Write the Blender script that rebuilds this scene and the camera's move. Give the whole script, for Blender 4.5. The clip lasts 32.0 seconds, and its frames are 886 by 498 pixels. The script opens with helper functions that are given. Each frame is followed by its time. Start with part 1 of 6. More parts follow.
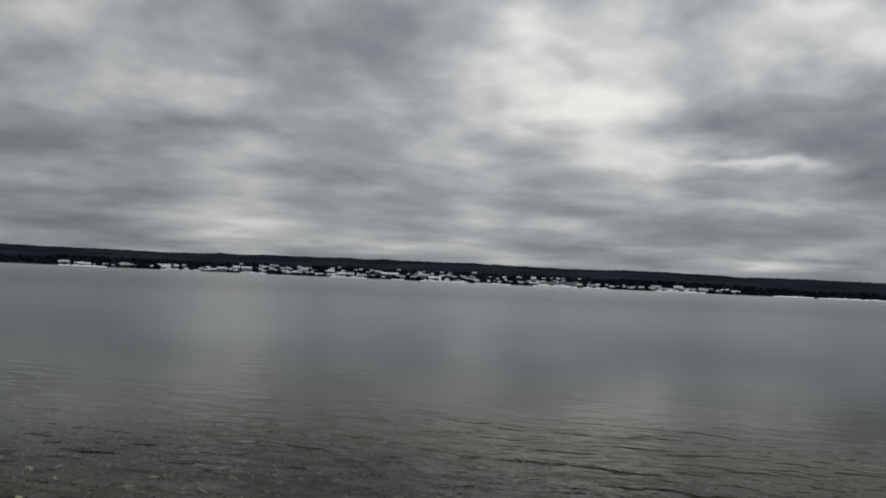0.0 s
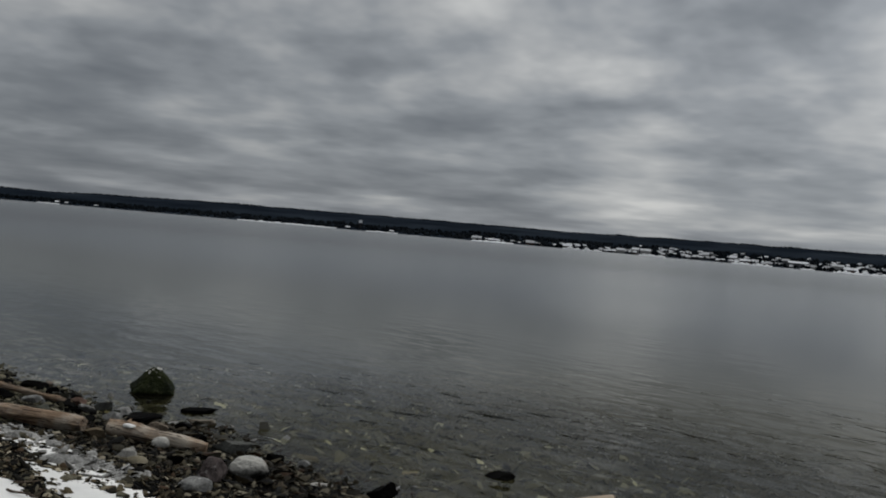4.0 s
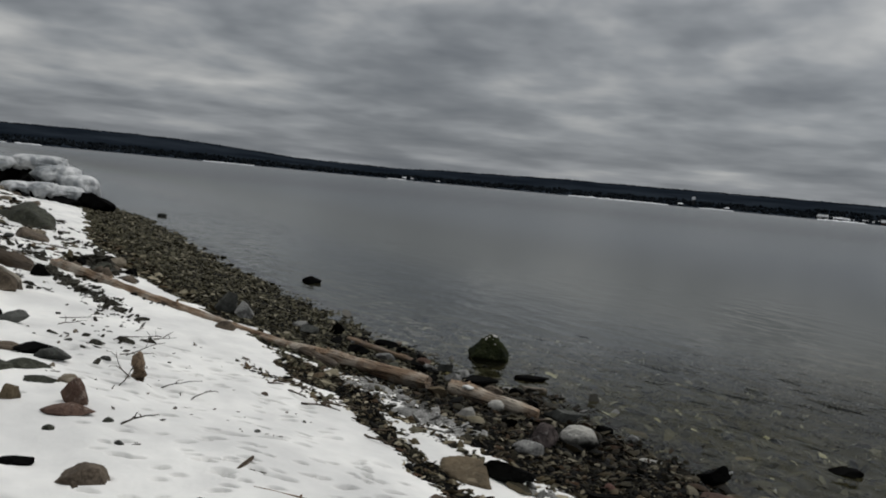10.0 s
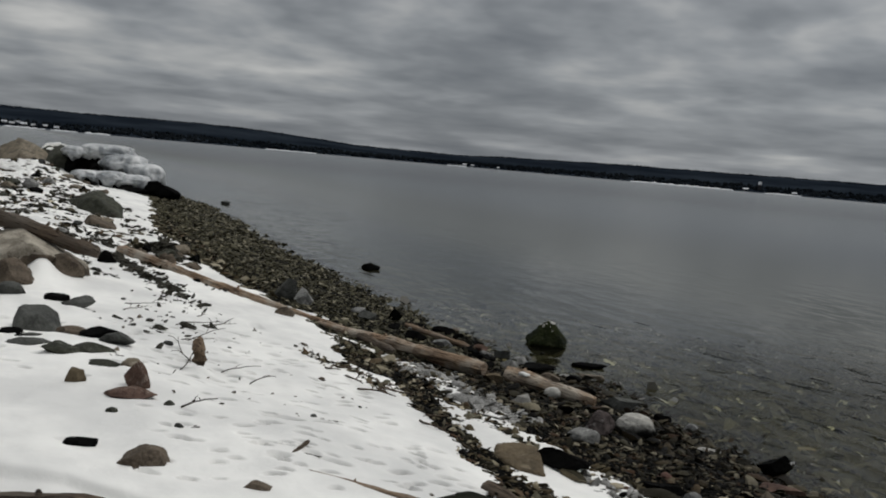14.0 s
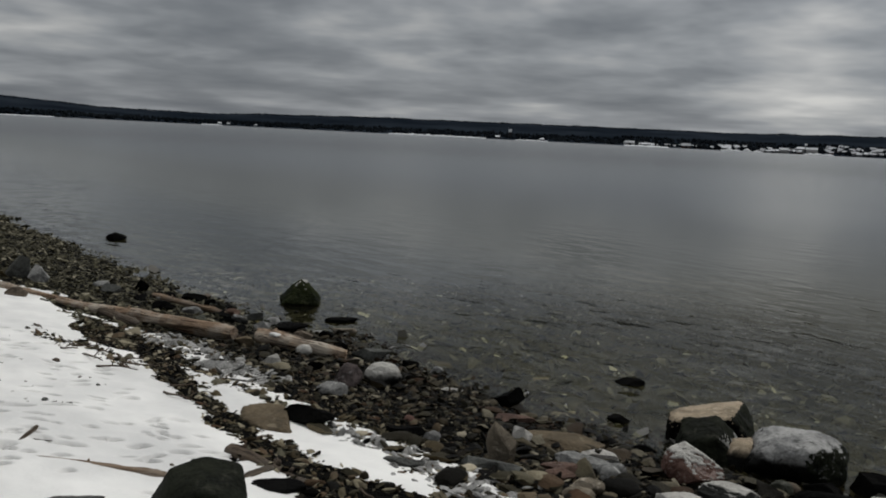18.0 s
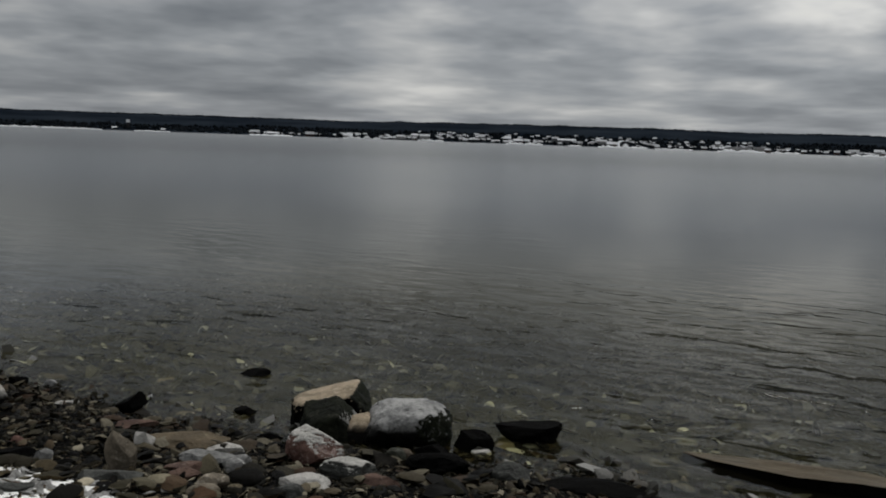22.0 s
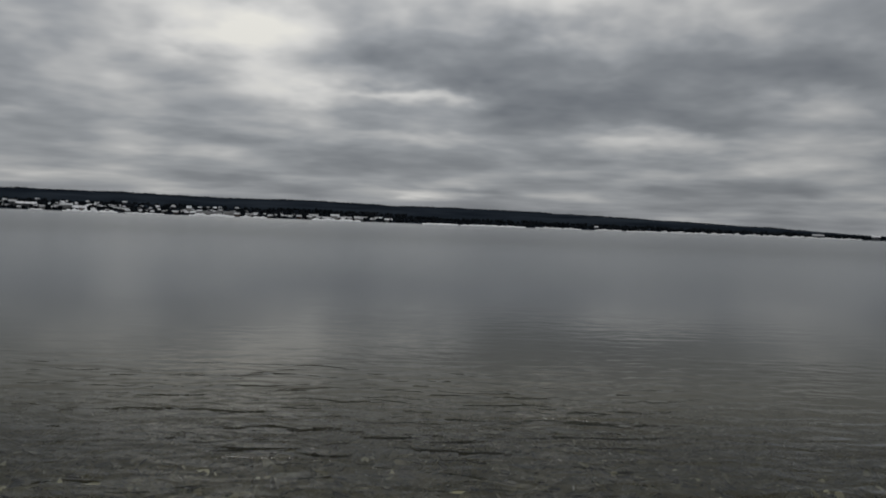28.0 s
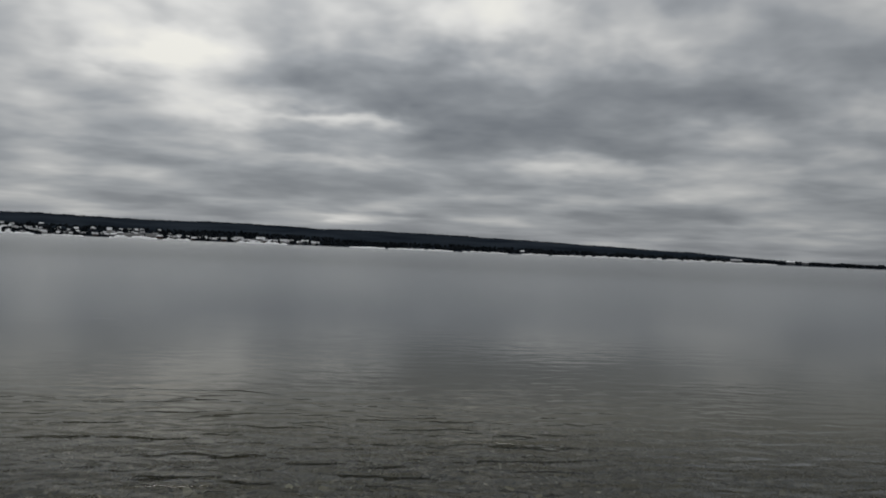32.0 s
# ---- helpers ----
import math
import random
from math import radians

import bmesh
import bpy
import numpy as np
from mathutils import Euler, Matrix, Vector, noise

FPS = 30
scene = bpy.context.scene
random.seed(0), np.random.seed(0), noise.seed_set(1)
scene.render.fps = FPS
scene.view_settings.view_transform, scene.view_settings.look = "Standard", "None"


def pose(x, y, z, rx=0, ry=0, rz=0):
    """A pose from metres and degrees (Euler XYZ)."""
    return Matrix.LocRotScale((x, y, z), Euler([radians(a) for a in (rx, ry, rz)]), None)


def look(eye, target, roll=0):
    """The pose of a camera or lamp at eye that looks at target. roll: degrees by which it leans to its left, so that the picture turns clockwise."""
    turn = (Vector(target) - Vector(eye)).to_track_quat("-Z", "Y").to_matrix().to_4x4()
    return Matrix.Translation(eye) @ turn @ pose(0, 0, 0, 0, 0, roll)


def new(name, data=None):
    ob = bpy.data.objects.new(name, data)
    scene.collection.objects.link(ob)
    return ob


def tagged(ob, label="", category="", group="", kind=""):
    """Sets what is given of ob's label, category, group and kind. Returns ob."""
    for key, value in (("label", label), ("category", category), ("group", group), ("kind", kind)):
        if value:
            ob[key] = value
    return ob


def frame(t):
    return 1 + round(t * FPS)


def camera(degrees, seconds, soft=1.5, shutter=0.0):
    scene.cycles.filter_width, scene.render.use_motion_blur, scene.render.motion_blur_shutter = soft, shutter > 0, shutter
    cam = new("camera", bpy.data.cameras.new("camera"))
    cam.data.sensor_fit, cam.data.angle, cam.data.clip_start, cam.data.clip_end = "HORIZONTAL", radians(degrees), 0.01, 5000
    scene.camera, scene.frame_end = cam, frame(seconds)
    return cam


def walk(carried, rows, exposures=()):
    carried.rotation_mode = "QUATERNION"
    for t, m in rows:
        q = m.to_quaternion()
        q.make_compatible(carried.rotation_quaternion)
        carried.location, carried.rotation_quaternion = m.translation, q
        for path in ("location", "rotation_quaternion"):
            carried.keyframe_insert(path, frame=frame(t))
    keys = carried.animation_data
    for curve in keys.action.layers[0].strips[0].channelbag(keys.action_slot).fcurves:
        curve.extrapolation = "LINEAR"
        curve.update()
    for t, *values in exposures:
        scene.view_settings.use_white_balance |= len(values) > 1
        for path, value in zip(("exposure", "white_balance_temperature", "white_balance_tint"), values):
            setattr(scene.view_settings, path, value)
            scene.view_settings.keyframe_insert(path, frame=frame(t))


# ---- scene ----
# ---- the camera and its way ----
def aim(x, y, z, yaw, pitch, roll):
    """A pose from a place, the heading to the left of +y, the tilt up and the lean, in degrees."""
    a, b = radians(yaw), radians(pitch)
    ahead = Vector((-math.sin(a) * math.cos(b), math.cos(a) * math.cos(b), math.sin(b)))
    eye = Vector((x, y, z))
    return look(eye, eye + ahead, roll)


cam = camera(51.23, 32.0, soft=1.9)
PATH = [
    (0.0, aim(0.001, -0.005, 2.249, 17.27, 1.96, 2.54)),
    (0.5, aim(0.003, 0.003, 2.252, 19.97, 1.68, 2.83)),
    (1.0, aim(0.006, 0.011, 2.254, 22.94, 1.49, 3.31)),
    (1.5, aim(0.008, 0.020, 2.257, 26.55, 1.23, 3.69)),
    (2.0, aim(0.010, 0.029, 2.261, 29.86, 0.91, 3.88)),
    (2.5, aim(0.009, 0.037, 2.264, 33.18, 0.49, 4.08)),
    (3.0, aim(0.005, 0.038, 2.265, 36.19, 0.05, 4.42)),
    (3.5, aim(-0.005, 0.029, 2.263, 38.99, -0.37, 4.79)),
    (4.0, aim(-0.011, 0.022, 2.258, 41.53, -0.77, 5.02)),
    (4.5, aim(-0.014, 0.018, 2.253, 43.89, -1.17, 5.18)),
    (6.5, aim(-0.015, 0.011, 2.248, 51.23, -2.51, 5.37)),
    (7.0, aim(-0.016, 0.009, 2.251, 52.85, -2.80, 5.37)),
    (8.0, aim(-0.016, -0.006, 2.247, 56.33, -3.39, 5.30)),
    (9.0, aim(-0.008, -0.019, 2.242, 59.26, -3.78, 5.29)),
    (10.0, aim(-0.003, -0.028, 2.240, 61.55, -4.10, 5.44)),
    (11.0, aim(-0.007, -0.029, 2.239, 63.21, -4.40, 5.49)),
    (12.0, aim(-0.015, -0.015, 2.238, 64.58, -4.74, 5.33)),
    (13.0, aim(-0.018, -0.004, 2.232, 65.33, -4.97, 5.15)),
    (13.5, aim(-0.007, 0.004, 2.236, 65.46, -5.09, 5.15)),
    (15.5, aim(0.123, 0.026, 2.277, 62.12, -6.52, 4.37)),
    (16.0, aim(0.150, 0.042, 2.282, 60.38, -6.65, 4.19)),
    (16.5, aim(0.166, 0.063, 2.284, 58.07, -6.76, 3.80)),
    (17.0, aim(0.187, 0.088, 2.289, 55.48, -6.87, 3.38)),
    (17.5, aim(0.211, 0.109, 2.297, 52.92, -6.93, 3.09)),
    (18.0, aim(0.238, 0.122, 2.302, 50.52, -7.02, 2.87)),
    (19.0, aim(0.263, 0.132, 2.303, 45.64, -7.03, 2.47)),
    (20.0, aim(0.291, 0.139, 2.318, 40.37, -6.95, 2.56)),
    (21.0, aim(0.363, 0.130, 2.358, 34.07, -6.99, 2.11)),
    (22.0, aim(0.427, 0.100, 2.358, 27.84, -6.71, 2.02)),
    (23.0, aim(0.454, 0.090, 2.363, 21.59, -6.06, 1.87)),
    (24.0, aim(0.526, 0.073, 2.393, 15.03, -5.13, 1.65)),
    (25.0, aim(0.593, 0.039, 2.415, 8.82, -4.05, 1.67)),
    (26.0, aim(0.623, 0.027, 2.426, 3.57, -3.28, 1.67)),
    (26.5, aim(0.626, 0.027, 2.427, 1.32, -2.86, 1.85)),
    (28.5, aim(0.639, 0.028, 2.431, -4.94, -1.24, 2.11)),
    (29.0, aim(0.642, 0.028, 2.432, -5.78, -0.95, 2.07)),
    (30.0, aim(0.642, 0.028, 2.432, -7.06, -0.51, 2.11)),
    (31.0, aim(0.642, 0.028, 2.432, -7.88, -0.17, 2.26)),
    (32.0, aim(0.642, 0.028, 2.432, -8.26, 0.05, 2.41)),
]
EXPOSURES = [
    (0.0, -0.04, 6480, 10), (2.5, -0.12, 6380, 9.5), (4.0, -0.09, 6380, 9.5), (7.5, 0.0, 6430, 10), (13.0, 0.0, 6480, 9.5), (20.0, -0.04, 6480, 10),
    (23.0, -0.05, 6480, 10), (26.0, -0.17, 6500, 10.5), (29.0, -0.10, 6500, 10.5), (32.0, 0.0, 6500, 10),
]
walk(cam, PATH, EXPOSURES)


# ---- node helpers ----
class Nodes:
    """Small builder for a node tree."""

    def __init__(self, tree):
        self.tree = tree
        tree.nodes.clear()

    def add(self, kind, **values):
        node = self.tree.nodes.new(kind)
        for key, value in values.items():
            if key == "operation":
                node.operation = value
            elif key == "blend_type":
                node.blend_type = value
            elif key == "data_type":
                node.data_type = value
            elif key == "feature":
                node.feature = value
            elif key == "noise_dimensions":
                node.noise_dimensions = value
        return node

    def link(self, a, b):
        self.tree.links.new(a, b)

    def put(self, socket, value):
        if hasattr(value, "is_output"):
            self.link(value, socket)
        elif value is not None:
            socket.default_value = value

    def math(self, op, a, b=None, clamp=False):
        node = self.add("ShaderNodeMath", operation=op)
        node.use_clamp = clamp
        self.put(node.inputs[0], a)
        self.put(node.inputs[1], b)
        return node.outputs[0]

    def vmath(self, op, a, b=None):
        node = self.add("ShaderNodeVectorMath", operation=op)
        self.put(node.inputs[0], a)
        self.put(node.inputs[1], b)
        return node.outputs["Value"] if op in ("DOT_PRODUCT", "LENGTH", "DISTANCE") else node.outputs[0]

    def noise(self, vector, scale, detail=4.0, rough=0.55, distort=0.0):
        node = self.add("ShaderNodeTexNoise")
        self.put(node.inputs["Vector"], vector)
        self.put(node.inputs["Scale"], scale)
        self.put(node.inputs["Detail"], detail)
        self.put(node.inputs["Roughness"], rough)
        self.put(node.inputs["Distortion"], distort)
        return node.outputs["Fac"]

    def voronoi(self, vector, scale, feature="F1"):
        node = self.add("ShaderNodeTexVoronoi", feature=feature)
        self.put(node.inputs["Vector"], vector)
        self.put(node.inputs["Scale"], scale)
        return node

    def step(self, value, low, high, to_low=0.0, to_high=1.0):
        node = self.add("ShaderNodeMapRange")
        node.interpolation_type = "SMOOTHSTEP"
        for key, v in ((0, value), (1, low), (2, high), (3, to_low), (4, to_high)):
            self.put(node.inputs[key], v)
        return node.outputs[0]

    def mix(self, fac, a, b, blend="MIX"):
        node = self.add("ShaderNodeMix", data_type="RGBA", blend_type=blend)
        self.put(node.inputs[0], fac)
        for socket, value in ((node.inputs[6], a), (node.inputs[7], b)):
            self.put(socket, (*value, 1) if isinstance(value, tuple) and len(value) == 3 else value)
        return node.outputs[2]

    def ramp(self, fac, stops):
        node = self.add("ShaderNodeValToRGB")
        self.put(node.inputs[0], fac)
        band = node.color_ramp
        while len(band.elements) < len(stops):
            band.elements.new(0.5)
        for e, (at, colour) in zip(band.elements, stops):
            e.position, e.color = at, (*colour, 1)
        return node.outputs[0]

    def stretch(self, vector, sx, sy, sz, dx=0.0, dy=0.0, dz=0.0):
        node = self.add("ShaderNodeMapping")
        self.put(node.inputs[0], vector)
        node.inputs["Scale"].default_value = (sx, sy, sz)
        node.inputs["Location"].default_value = (dx, dy, dz)
        return node.outputs[0]

    def bump(self, height, strength, distance, normal=None):
        node = self.add("ShaderNodeBump")
        self.put(node.inputs["Strength"], strength)
        self.put(node.inputs["Distance"], distance)
        self.put(node.inputs["Height"], height)
        if normal is not None:
            self.link(normal, node.inputs["Normal"])
        return node.outputs[0]


def material(name):
    m = bpy.data.materials.new(name)
    m.use_nodes = True
    return m, Nodes(m.node_tree)


def finish(n, colour, rough=0.8, bump=None, specular=0.4, metal=0.0):
    """The plain end of a material: one Principled surface."""
    surface = n.add("ShaderNodeBsdfPrincipled")
    n.put(surface.inputs["Base Color"], (*colour, 1) if isinstance(colour, tuple) else colour)
    n.put(surface.inputs["Roughness"], rough)
    n.put(surface.inputs["Specular IOR Level"], specular)
    n.put(surface.inputs["Metallic"], metal)
    if bump is not None:
        n.link(bump, surface.inputs["Normal"])
    out = n.add("ShaderNodeOutputMaterial")
    n.link(surface.outputs[0], out.inputs[0])
    return surface


# ---- sky, clouds and sun ----
SUN_YAW, SUN_UP = 5.0, 60.0  # behind the cloud, a little to the left of +y

world = bpy.data.worlds.new("overcast_sky")
scene.world = world
world.use_nodes = True
n = Nodes(world.node_tree)
way = n.add("ShaderNodeTexCoord").outputs["Generated"]
parts = n.add("ShaderNodeSeparateXYZ")
n.link(way, parts.inputs[0])
up = n.math("MAXIMUM", parts.outputs[2], 0.0)
# the cloud deck: a level sheet seen in perspective
depth = n.math("ADD", up, 0.19)
flat = n.add("ShaderNodeCombineXYZ")
n.link(n.math("DIVIDE", parts.outputs[0], depth), flat.inputs[0])
n.link(n.math("DIVIDE", parts.outputs[1], depth), flat.inputs[1])
deck = n.stretch(flat.outputs[0], 1.0, 1.0, 1.0, 3.7, 1.9, 0.4)
# each cloud: heading, height, half width and half height in degrees, and how much lighter or darker it is
CLOUDS_LEFT = [
    (41.8, 13.7, 3.9, 1.6, 0.14), (32.9, 10.5, 6.0, 1.0, 0.1), (23.7, 2.4, 9.1, 0.6, 0.1), (35.5, 3.4, 3.9, 0.4, 0.08), (67.5, 10.3, 2.5, 1.2, 0.16),
    (60.3, 6.5, 3.9, 0.9, 0.06), (51.2, 5.2, 4.6, 0.6, 0.05), (77.8, 5.5, 5.6, 0.7, 0.08), (83.1, 4.0, 4.6, 0.3, 0.09), (71.5, 3.9, 3.2, 0.3, 0.07),
    (56.2, 7.0, 4.9, 0.9, 0.05), (42.3, 5.8, 4.2, 0.8, 0.05), (90.4, 5.9, 3.2, 1.1, 0.13), (27.5, 2.6, 6.7, 0.7, 0.09),
]
CLOUDS_RIGHT = [
    (13.1, 15.1, 3.2, 1.8, 0.2), (10.4, 10.7, 4.2, 1.4, 0.3), (-3.2, 7.8, 4.9, 0.6, 0.12), (-6.6, 15.9, 6.0, 1.8, 0.22), (3.3, 7.7, 4.6, 1.1, 0.24),
    (-4.6, 7.7, 3.5, 0.6, 0.2), (0.5, 5.2, 4.2, 0.5, 0.15), (-1.4, 1.9, 3.2, 0.3, 0.14), (-11.7, 13.6, 9.8, 1.6, 0.2), (-17.6, 5.3, 4.6, 0.7, 0.22),
    (-24.5, 7.3, 2.8, 1.2, 0.14), (-30.2, 7.3, 4.6, 0.9, 0.14), (-3.1, 1.8, 3.2, 0.3, 0.14), (-11.5, 2.0, 3.2, 0.3, 0.13), (-30.1, 1.9, 3.2, 0.3, 0.16),
    (-28.2, 3.5, 4.9, 0.4, 0.1),
]
CLOUDS_DARK_LEFT = [
    (31.1, 13.6, 7.4, 1.9, -0.08), (24.4, 8.9, 6.0, 0.8, -0.04), (40.8, 10.4, 4.2, 1.4, -0.07), (35.0, 7.3, 7.7, 0.8, -0.05), (63.6, 9.7, 8.4, 1.2, -0.05),
    (46.1, 9.6, 6.0, 1.2, -0.05), (63.7, 3.6, 7.0, 0.9, -0.04), (81.2, 6.8, 5.6, 1.2, -0.06), (73.0, 1.9, 9.1, 0.7, -0.05), (87.0, 0.8, 11.9, 1.1, -0.09),
]
CLOUDS_DARK_RIGHT = [
    (4.0, 13.0, 4.6, 2.5, -0.05), (14.0, 5.3, 3.9, 0.6, -0.06), (-3.5, 9.8, 7.0, 1.4, -0.09), (11.6, 4.8, 5.3, 0.8, -0.05), (-13.7, 7.8, 7.7, 1.8, -0.12),
    (-23.1, 9.8, 5.3, 1.6, -0.06), (-10.3, 5.9, 4.2, 0.6, -0.06), (-31.7, 4.9, 4.9, 0.6, -0.07),
]

broad = n.noise(deck, 0.62, 3.0, 0.5, 0.3)
# bands: level streaks that thin out towards the horizon
round_ = n.vmath("NORMALIZE", n.vmath("MULTIPLY", way, (1.0, 1.0, 0.0)))
bands = n.add("ShaderNodeCombineXYZ")
level = n.add("ShaderNodeSeparateXYZ")
n.link(round_, level.inputs[0])
n.link(n.math("MULTIPLY", level.outputs[0], 5.6), bands.inputs[0])
n.link(n.math("MULTIPLY", level.outputs[1], 5.6), bands.inputs[1])
n.link(n.math("MULTIPLY", n.math("LOGARITHM", n.math("ADD", up, 0.05), 2.718), 3.2), bands.inputs[2])
lumps = n.noise(n.stretch(bands.outputs[0], 1.0, 1.0, 1.0, 7.1, 4.3, 2.0), 1.0, 3.0, 0.45, 0.25)
fine = n.noise(n.stretch(bands.outputs[0], 1.0, 1.0, 0.9, 1.3, 8.8, 5.0), 2.6, 3.0, 0.5, 0.15)
billows = n.noise(n.stretch(bands.outputs[0], 1.0, 1.0, 1.0, 1.7, 5.2, 2.0), 1.5, 3.0, 0.48, 0.15)
small = n.noise(n.stretch(bands.outputs[0], 1.0, 1.0, 1.15, 8.1, 2.6, 6.0), 4.2, 2.0, 0.5, 0.3)
cover = n.math("ADD", n.math("ADD", n.math("MULTIPLY", broad, 0.36), n.math("MULTIPLY", lumps, 0.16)), n.math("ADD", n.math("MULTIPLY", billows, 0.52), n.math("MULTIPLY", small, 0.08)))
ragged_a = n.math("MULTIPLY", n.math("SUBTRACT", lumps, 0.5), 10.0)
ragged_e = n.math("MULTIPLY", n.math("SUBTRACT", fine, 0.5), 4.0)
heading = n.math("ADD", n.math("MULTIPLY", n.math("ARCTAN2", n.math("MULTIPLY", parts.outputs[0], -1.0), parts.outputs[1]), 57.2958), ragged_a)
height = n.math("ADD", n.math("MULTIPLY", n.math("ARCSINE", up), 57.2958), n.math("MULTIPLY", ragged_e, n.step(up, 0.0, 0.2, 0.25, 1.0)))
total = n.math("ADD", n.math("MULTIPLY", n.math("SUBTRACT", cover, 0.56), 2.1), n.step(up, 0.10, 0.27, 0.0, 0.13))
for az, el, wide, tall, gain in CLOUDS_LEFT + CLOUDS_RIGHT + CLOUDS_DARK_LEFT + CLOUDS_DARK_RIGHT:
    du = n.math("DIVIDE", n.math("SUBTRACT", heading, az), wide)
    dv = n.math("DIVIDE", n.math("SUBTRACT", height, el), tall)
    far = n.math("ADD", n.math("MULTIPLY", du, du), n.math("MULTIPLY", dv, dv))
    puff = n.math("EXPONENT", n.math("MULTIPLY", far, -0.8))
    total = n.math("ADD", total, n.math("MULTIPLY", puff, gain * 1.4))
tone = n.ramp(
    n.math("ADD", total, 0.36),
    [(0.0, (0.158, 0.172, 0.190)), (0.22, (0.220, 0.235, 0.252)), (0.40, (0.303, 0.319, 0.336)), (0.60, (0.437, 0.445, 0.447)), (0.80, (0.615, 0.615, 0.60)), (1.0, (0.74, 0.73, 0.68))],
)
# overcast: brighter towards the zenith, and round the hidden sun
sunward = n.vmath("DOT_PRODUCT", way, (math.sin(radians(-SUN_YAW)) * 0.77, math.cos(radians(-SUN_YAW)) * 0.77, 0.64))
glow = n.math("ADD", n.step(sunward, -0.6, 0.25, 0.42, 0.93), n.math("MULTIPLY", n.math("POWER", n.math("MAXIMUM", sunward, 0.0), 6.0), 0.72))
lift = n.math("ADD", 0.95, n.math("MULTIPLY", n.step(up, 0.26, 0.9), 0.85))
tone = n.mix(1.0, tone, n.mix(1.0, n.math("MULTIPLY", glow, lift), (1.0, 1.0, 1.0), "MULTIPLY"), "MULTIPLY")
blue = n.add("ShaderNodeTexSky")
blue.sky_type = "NISHITA"
blue.sun_disc = False
blue.sun_elevation = radians(SUN_UP)
blue.sun_rotation = radians(-SUN_YAW)
thin = n.mix(1.0, blue.outputs[0], (0.03, 0.03, 0.03), "MULTIPLY")
shade = n.add("ShaderNodeBackground")
n.link(n.mix(0.93, thin, tone), shade.inputs[0])
shade.inputs[1].default_value = 1.0
out = n.add("ShaderNodeOutputWorld")
n.link(shade.outputs[0], out.inputs[0])

sun = new("sun", bpy.data.lights.new("sun", "SUN"))
sun.data.energy, sun.data.angle, sun.data.color = 1.2, radians(30), (1.0, 0.97, 0.92)
sun.matrix_world = pose(0, 0, 60, 90 - SUN_UP, 0, 180 + SUN_YAW)


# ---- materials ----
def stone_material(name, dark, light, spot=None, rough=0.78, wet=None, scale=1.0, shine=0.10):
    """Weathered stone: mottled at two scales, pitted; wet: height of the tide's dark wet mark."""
    m, n = material(name)
    tex = n.add("ShaderNodeTexCoord")
    geo = n.add("ShaderNodeNewGeometry")
    where = n.vmath("ADD", tex.outputs["Object"], n.add("ShaderNodeObjectInfo").outputs["Location"])
    big = n.noise(where, 5.0 * scale, 4.0, 0.6, 0.4)
    grain = n.noise(where, 48.0 * scale, 5.0, 0.65)
    colour = n.mix(n.step(n.math("ADD", n.math("MULTIPLY", big, 0.65), n.math("MULTIPLY", grain, 0.35)), 0.36, 0.66), dark, light)
    if spot:
        colour = n.mix(n.step(n.noise(where, 11.0 * scale, 5.0, 0.7, 0.8), 0.55, 0.68), colour, spot)
    cracks = n.voronoi(where, 9.0 * scale, "DISTANCE_TO_EDGE").outputs["Distance"]
    colour = n.mix(n.step(cracks, 0.0, 0.02, 0.35, 0.0), colour, tuple(c * 0.35 for c in dark))
    gloss = n.step(big, 0.3, 0.7, rough - 0.12, rough + 0.1)
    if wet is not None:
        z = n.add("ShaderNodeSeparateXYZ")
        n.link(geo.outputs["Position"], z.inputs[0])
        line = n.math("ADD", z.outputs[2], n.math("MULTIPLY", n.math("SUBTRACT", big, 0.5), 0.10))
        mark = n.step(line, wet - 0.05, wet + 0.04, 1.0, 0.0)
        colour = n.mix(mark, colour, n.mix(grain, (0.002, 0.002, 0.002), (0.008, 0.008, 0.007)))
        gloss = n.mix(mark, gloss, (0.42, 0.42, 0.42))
    relief = n.bump(n.math("ADD", n.math("MULTIPLY", big, 0.6), n.math("MULTIPLY", grain, 0.35)), 0.55, 0.05)
    finish(n, colour, gloss, n.bump(n.step(cracks, 0.0, 0.05), 0.25, 0.01, relief), shine)
    return m


STONE_GREY = stone_material("grey_stone", (0.102, 0.102, 0.098), (0.30, 0.298, 0.285), (0.42, 0.41, 0.39))
STONE_DARK = stone_material("dark_wet_stone", (0.0015, 0.0015, 0.0015), (0.007, 0.007, 0.0065), None, 0.7, None, 1.0, 0.012)
STONE_SLATE = stone_material("slate_stone", (0.032, 0.033, 0.030), (0.098, 0.100, 0.092), None, 0.62)
STONE_TAN = stone_material("tan_sandstone", (0.095, 0.080, 0.060), (0.235, 0.200, 0.152), (0.33, 0.295, 0.24))
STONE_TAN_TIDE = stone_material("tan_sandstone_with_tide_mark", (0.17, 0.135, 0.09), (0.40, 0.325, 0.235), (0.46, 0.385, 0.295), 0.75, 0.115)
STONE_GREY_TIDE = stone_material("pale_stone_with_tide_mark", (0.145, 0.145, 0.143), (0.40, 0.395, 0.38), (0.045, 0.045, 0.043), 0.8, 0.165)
STONE_RED = stone_material("red_brown_stone", (0.060, 0.036, 0.028), (0.150, 0.098, 0.076), (0.22, 0.175, 0.145))
STONE_MOTTLED = stone_material("mottled_stone", (0.035, 0.028, 0.028), (0.16, 0.13, 0.122), (0.42, 0.39, 0.37), 0.8)
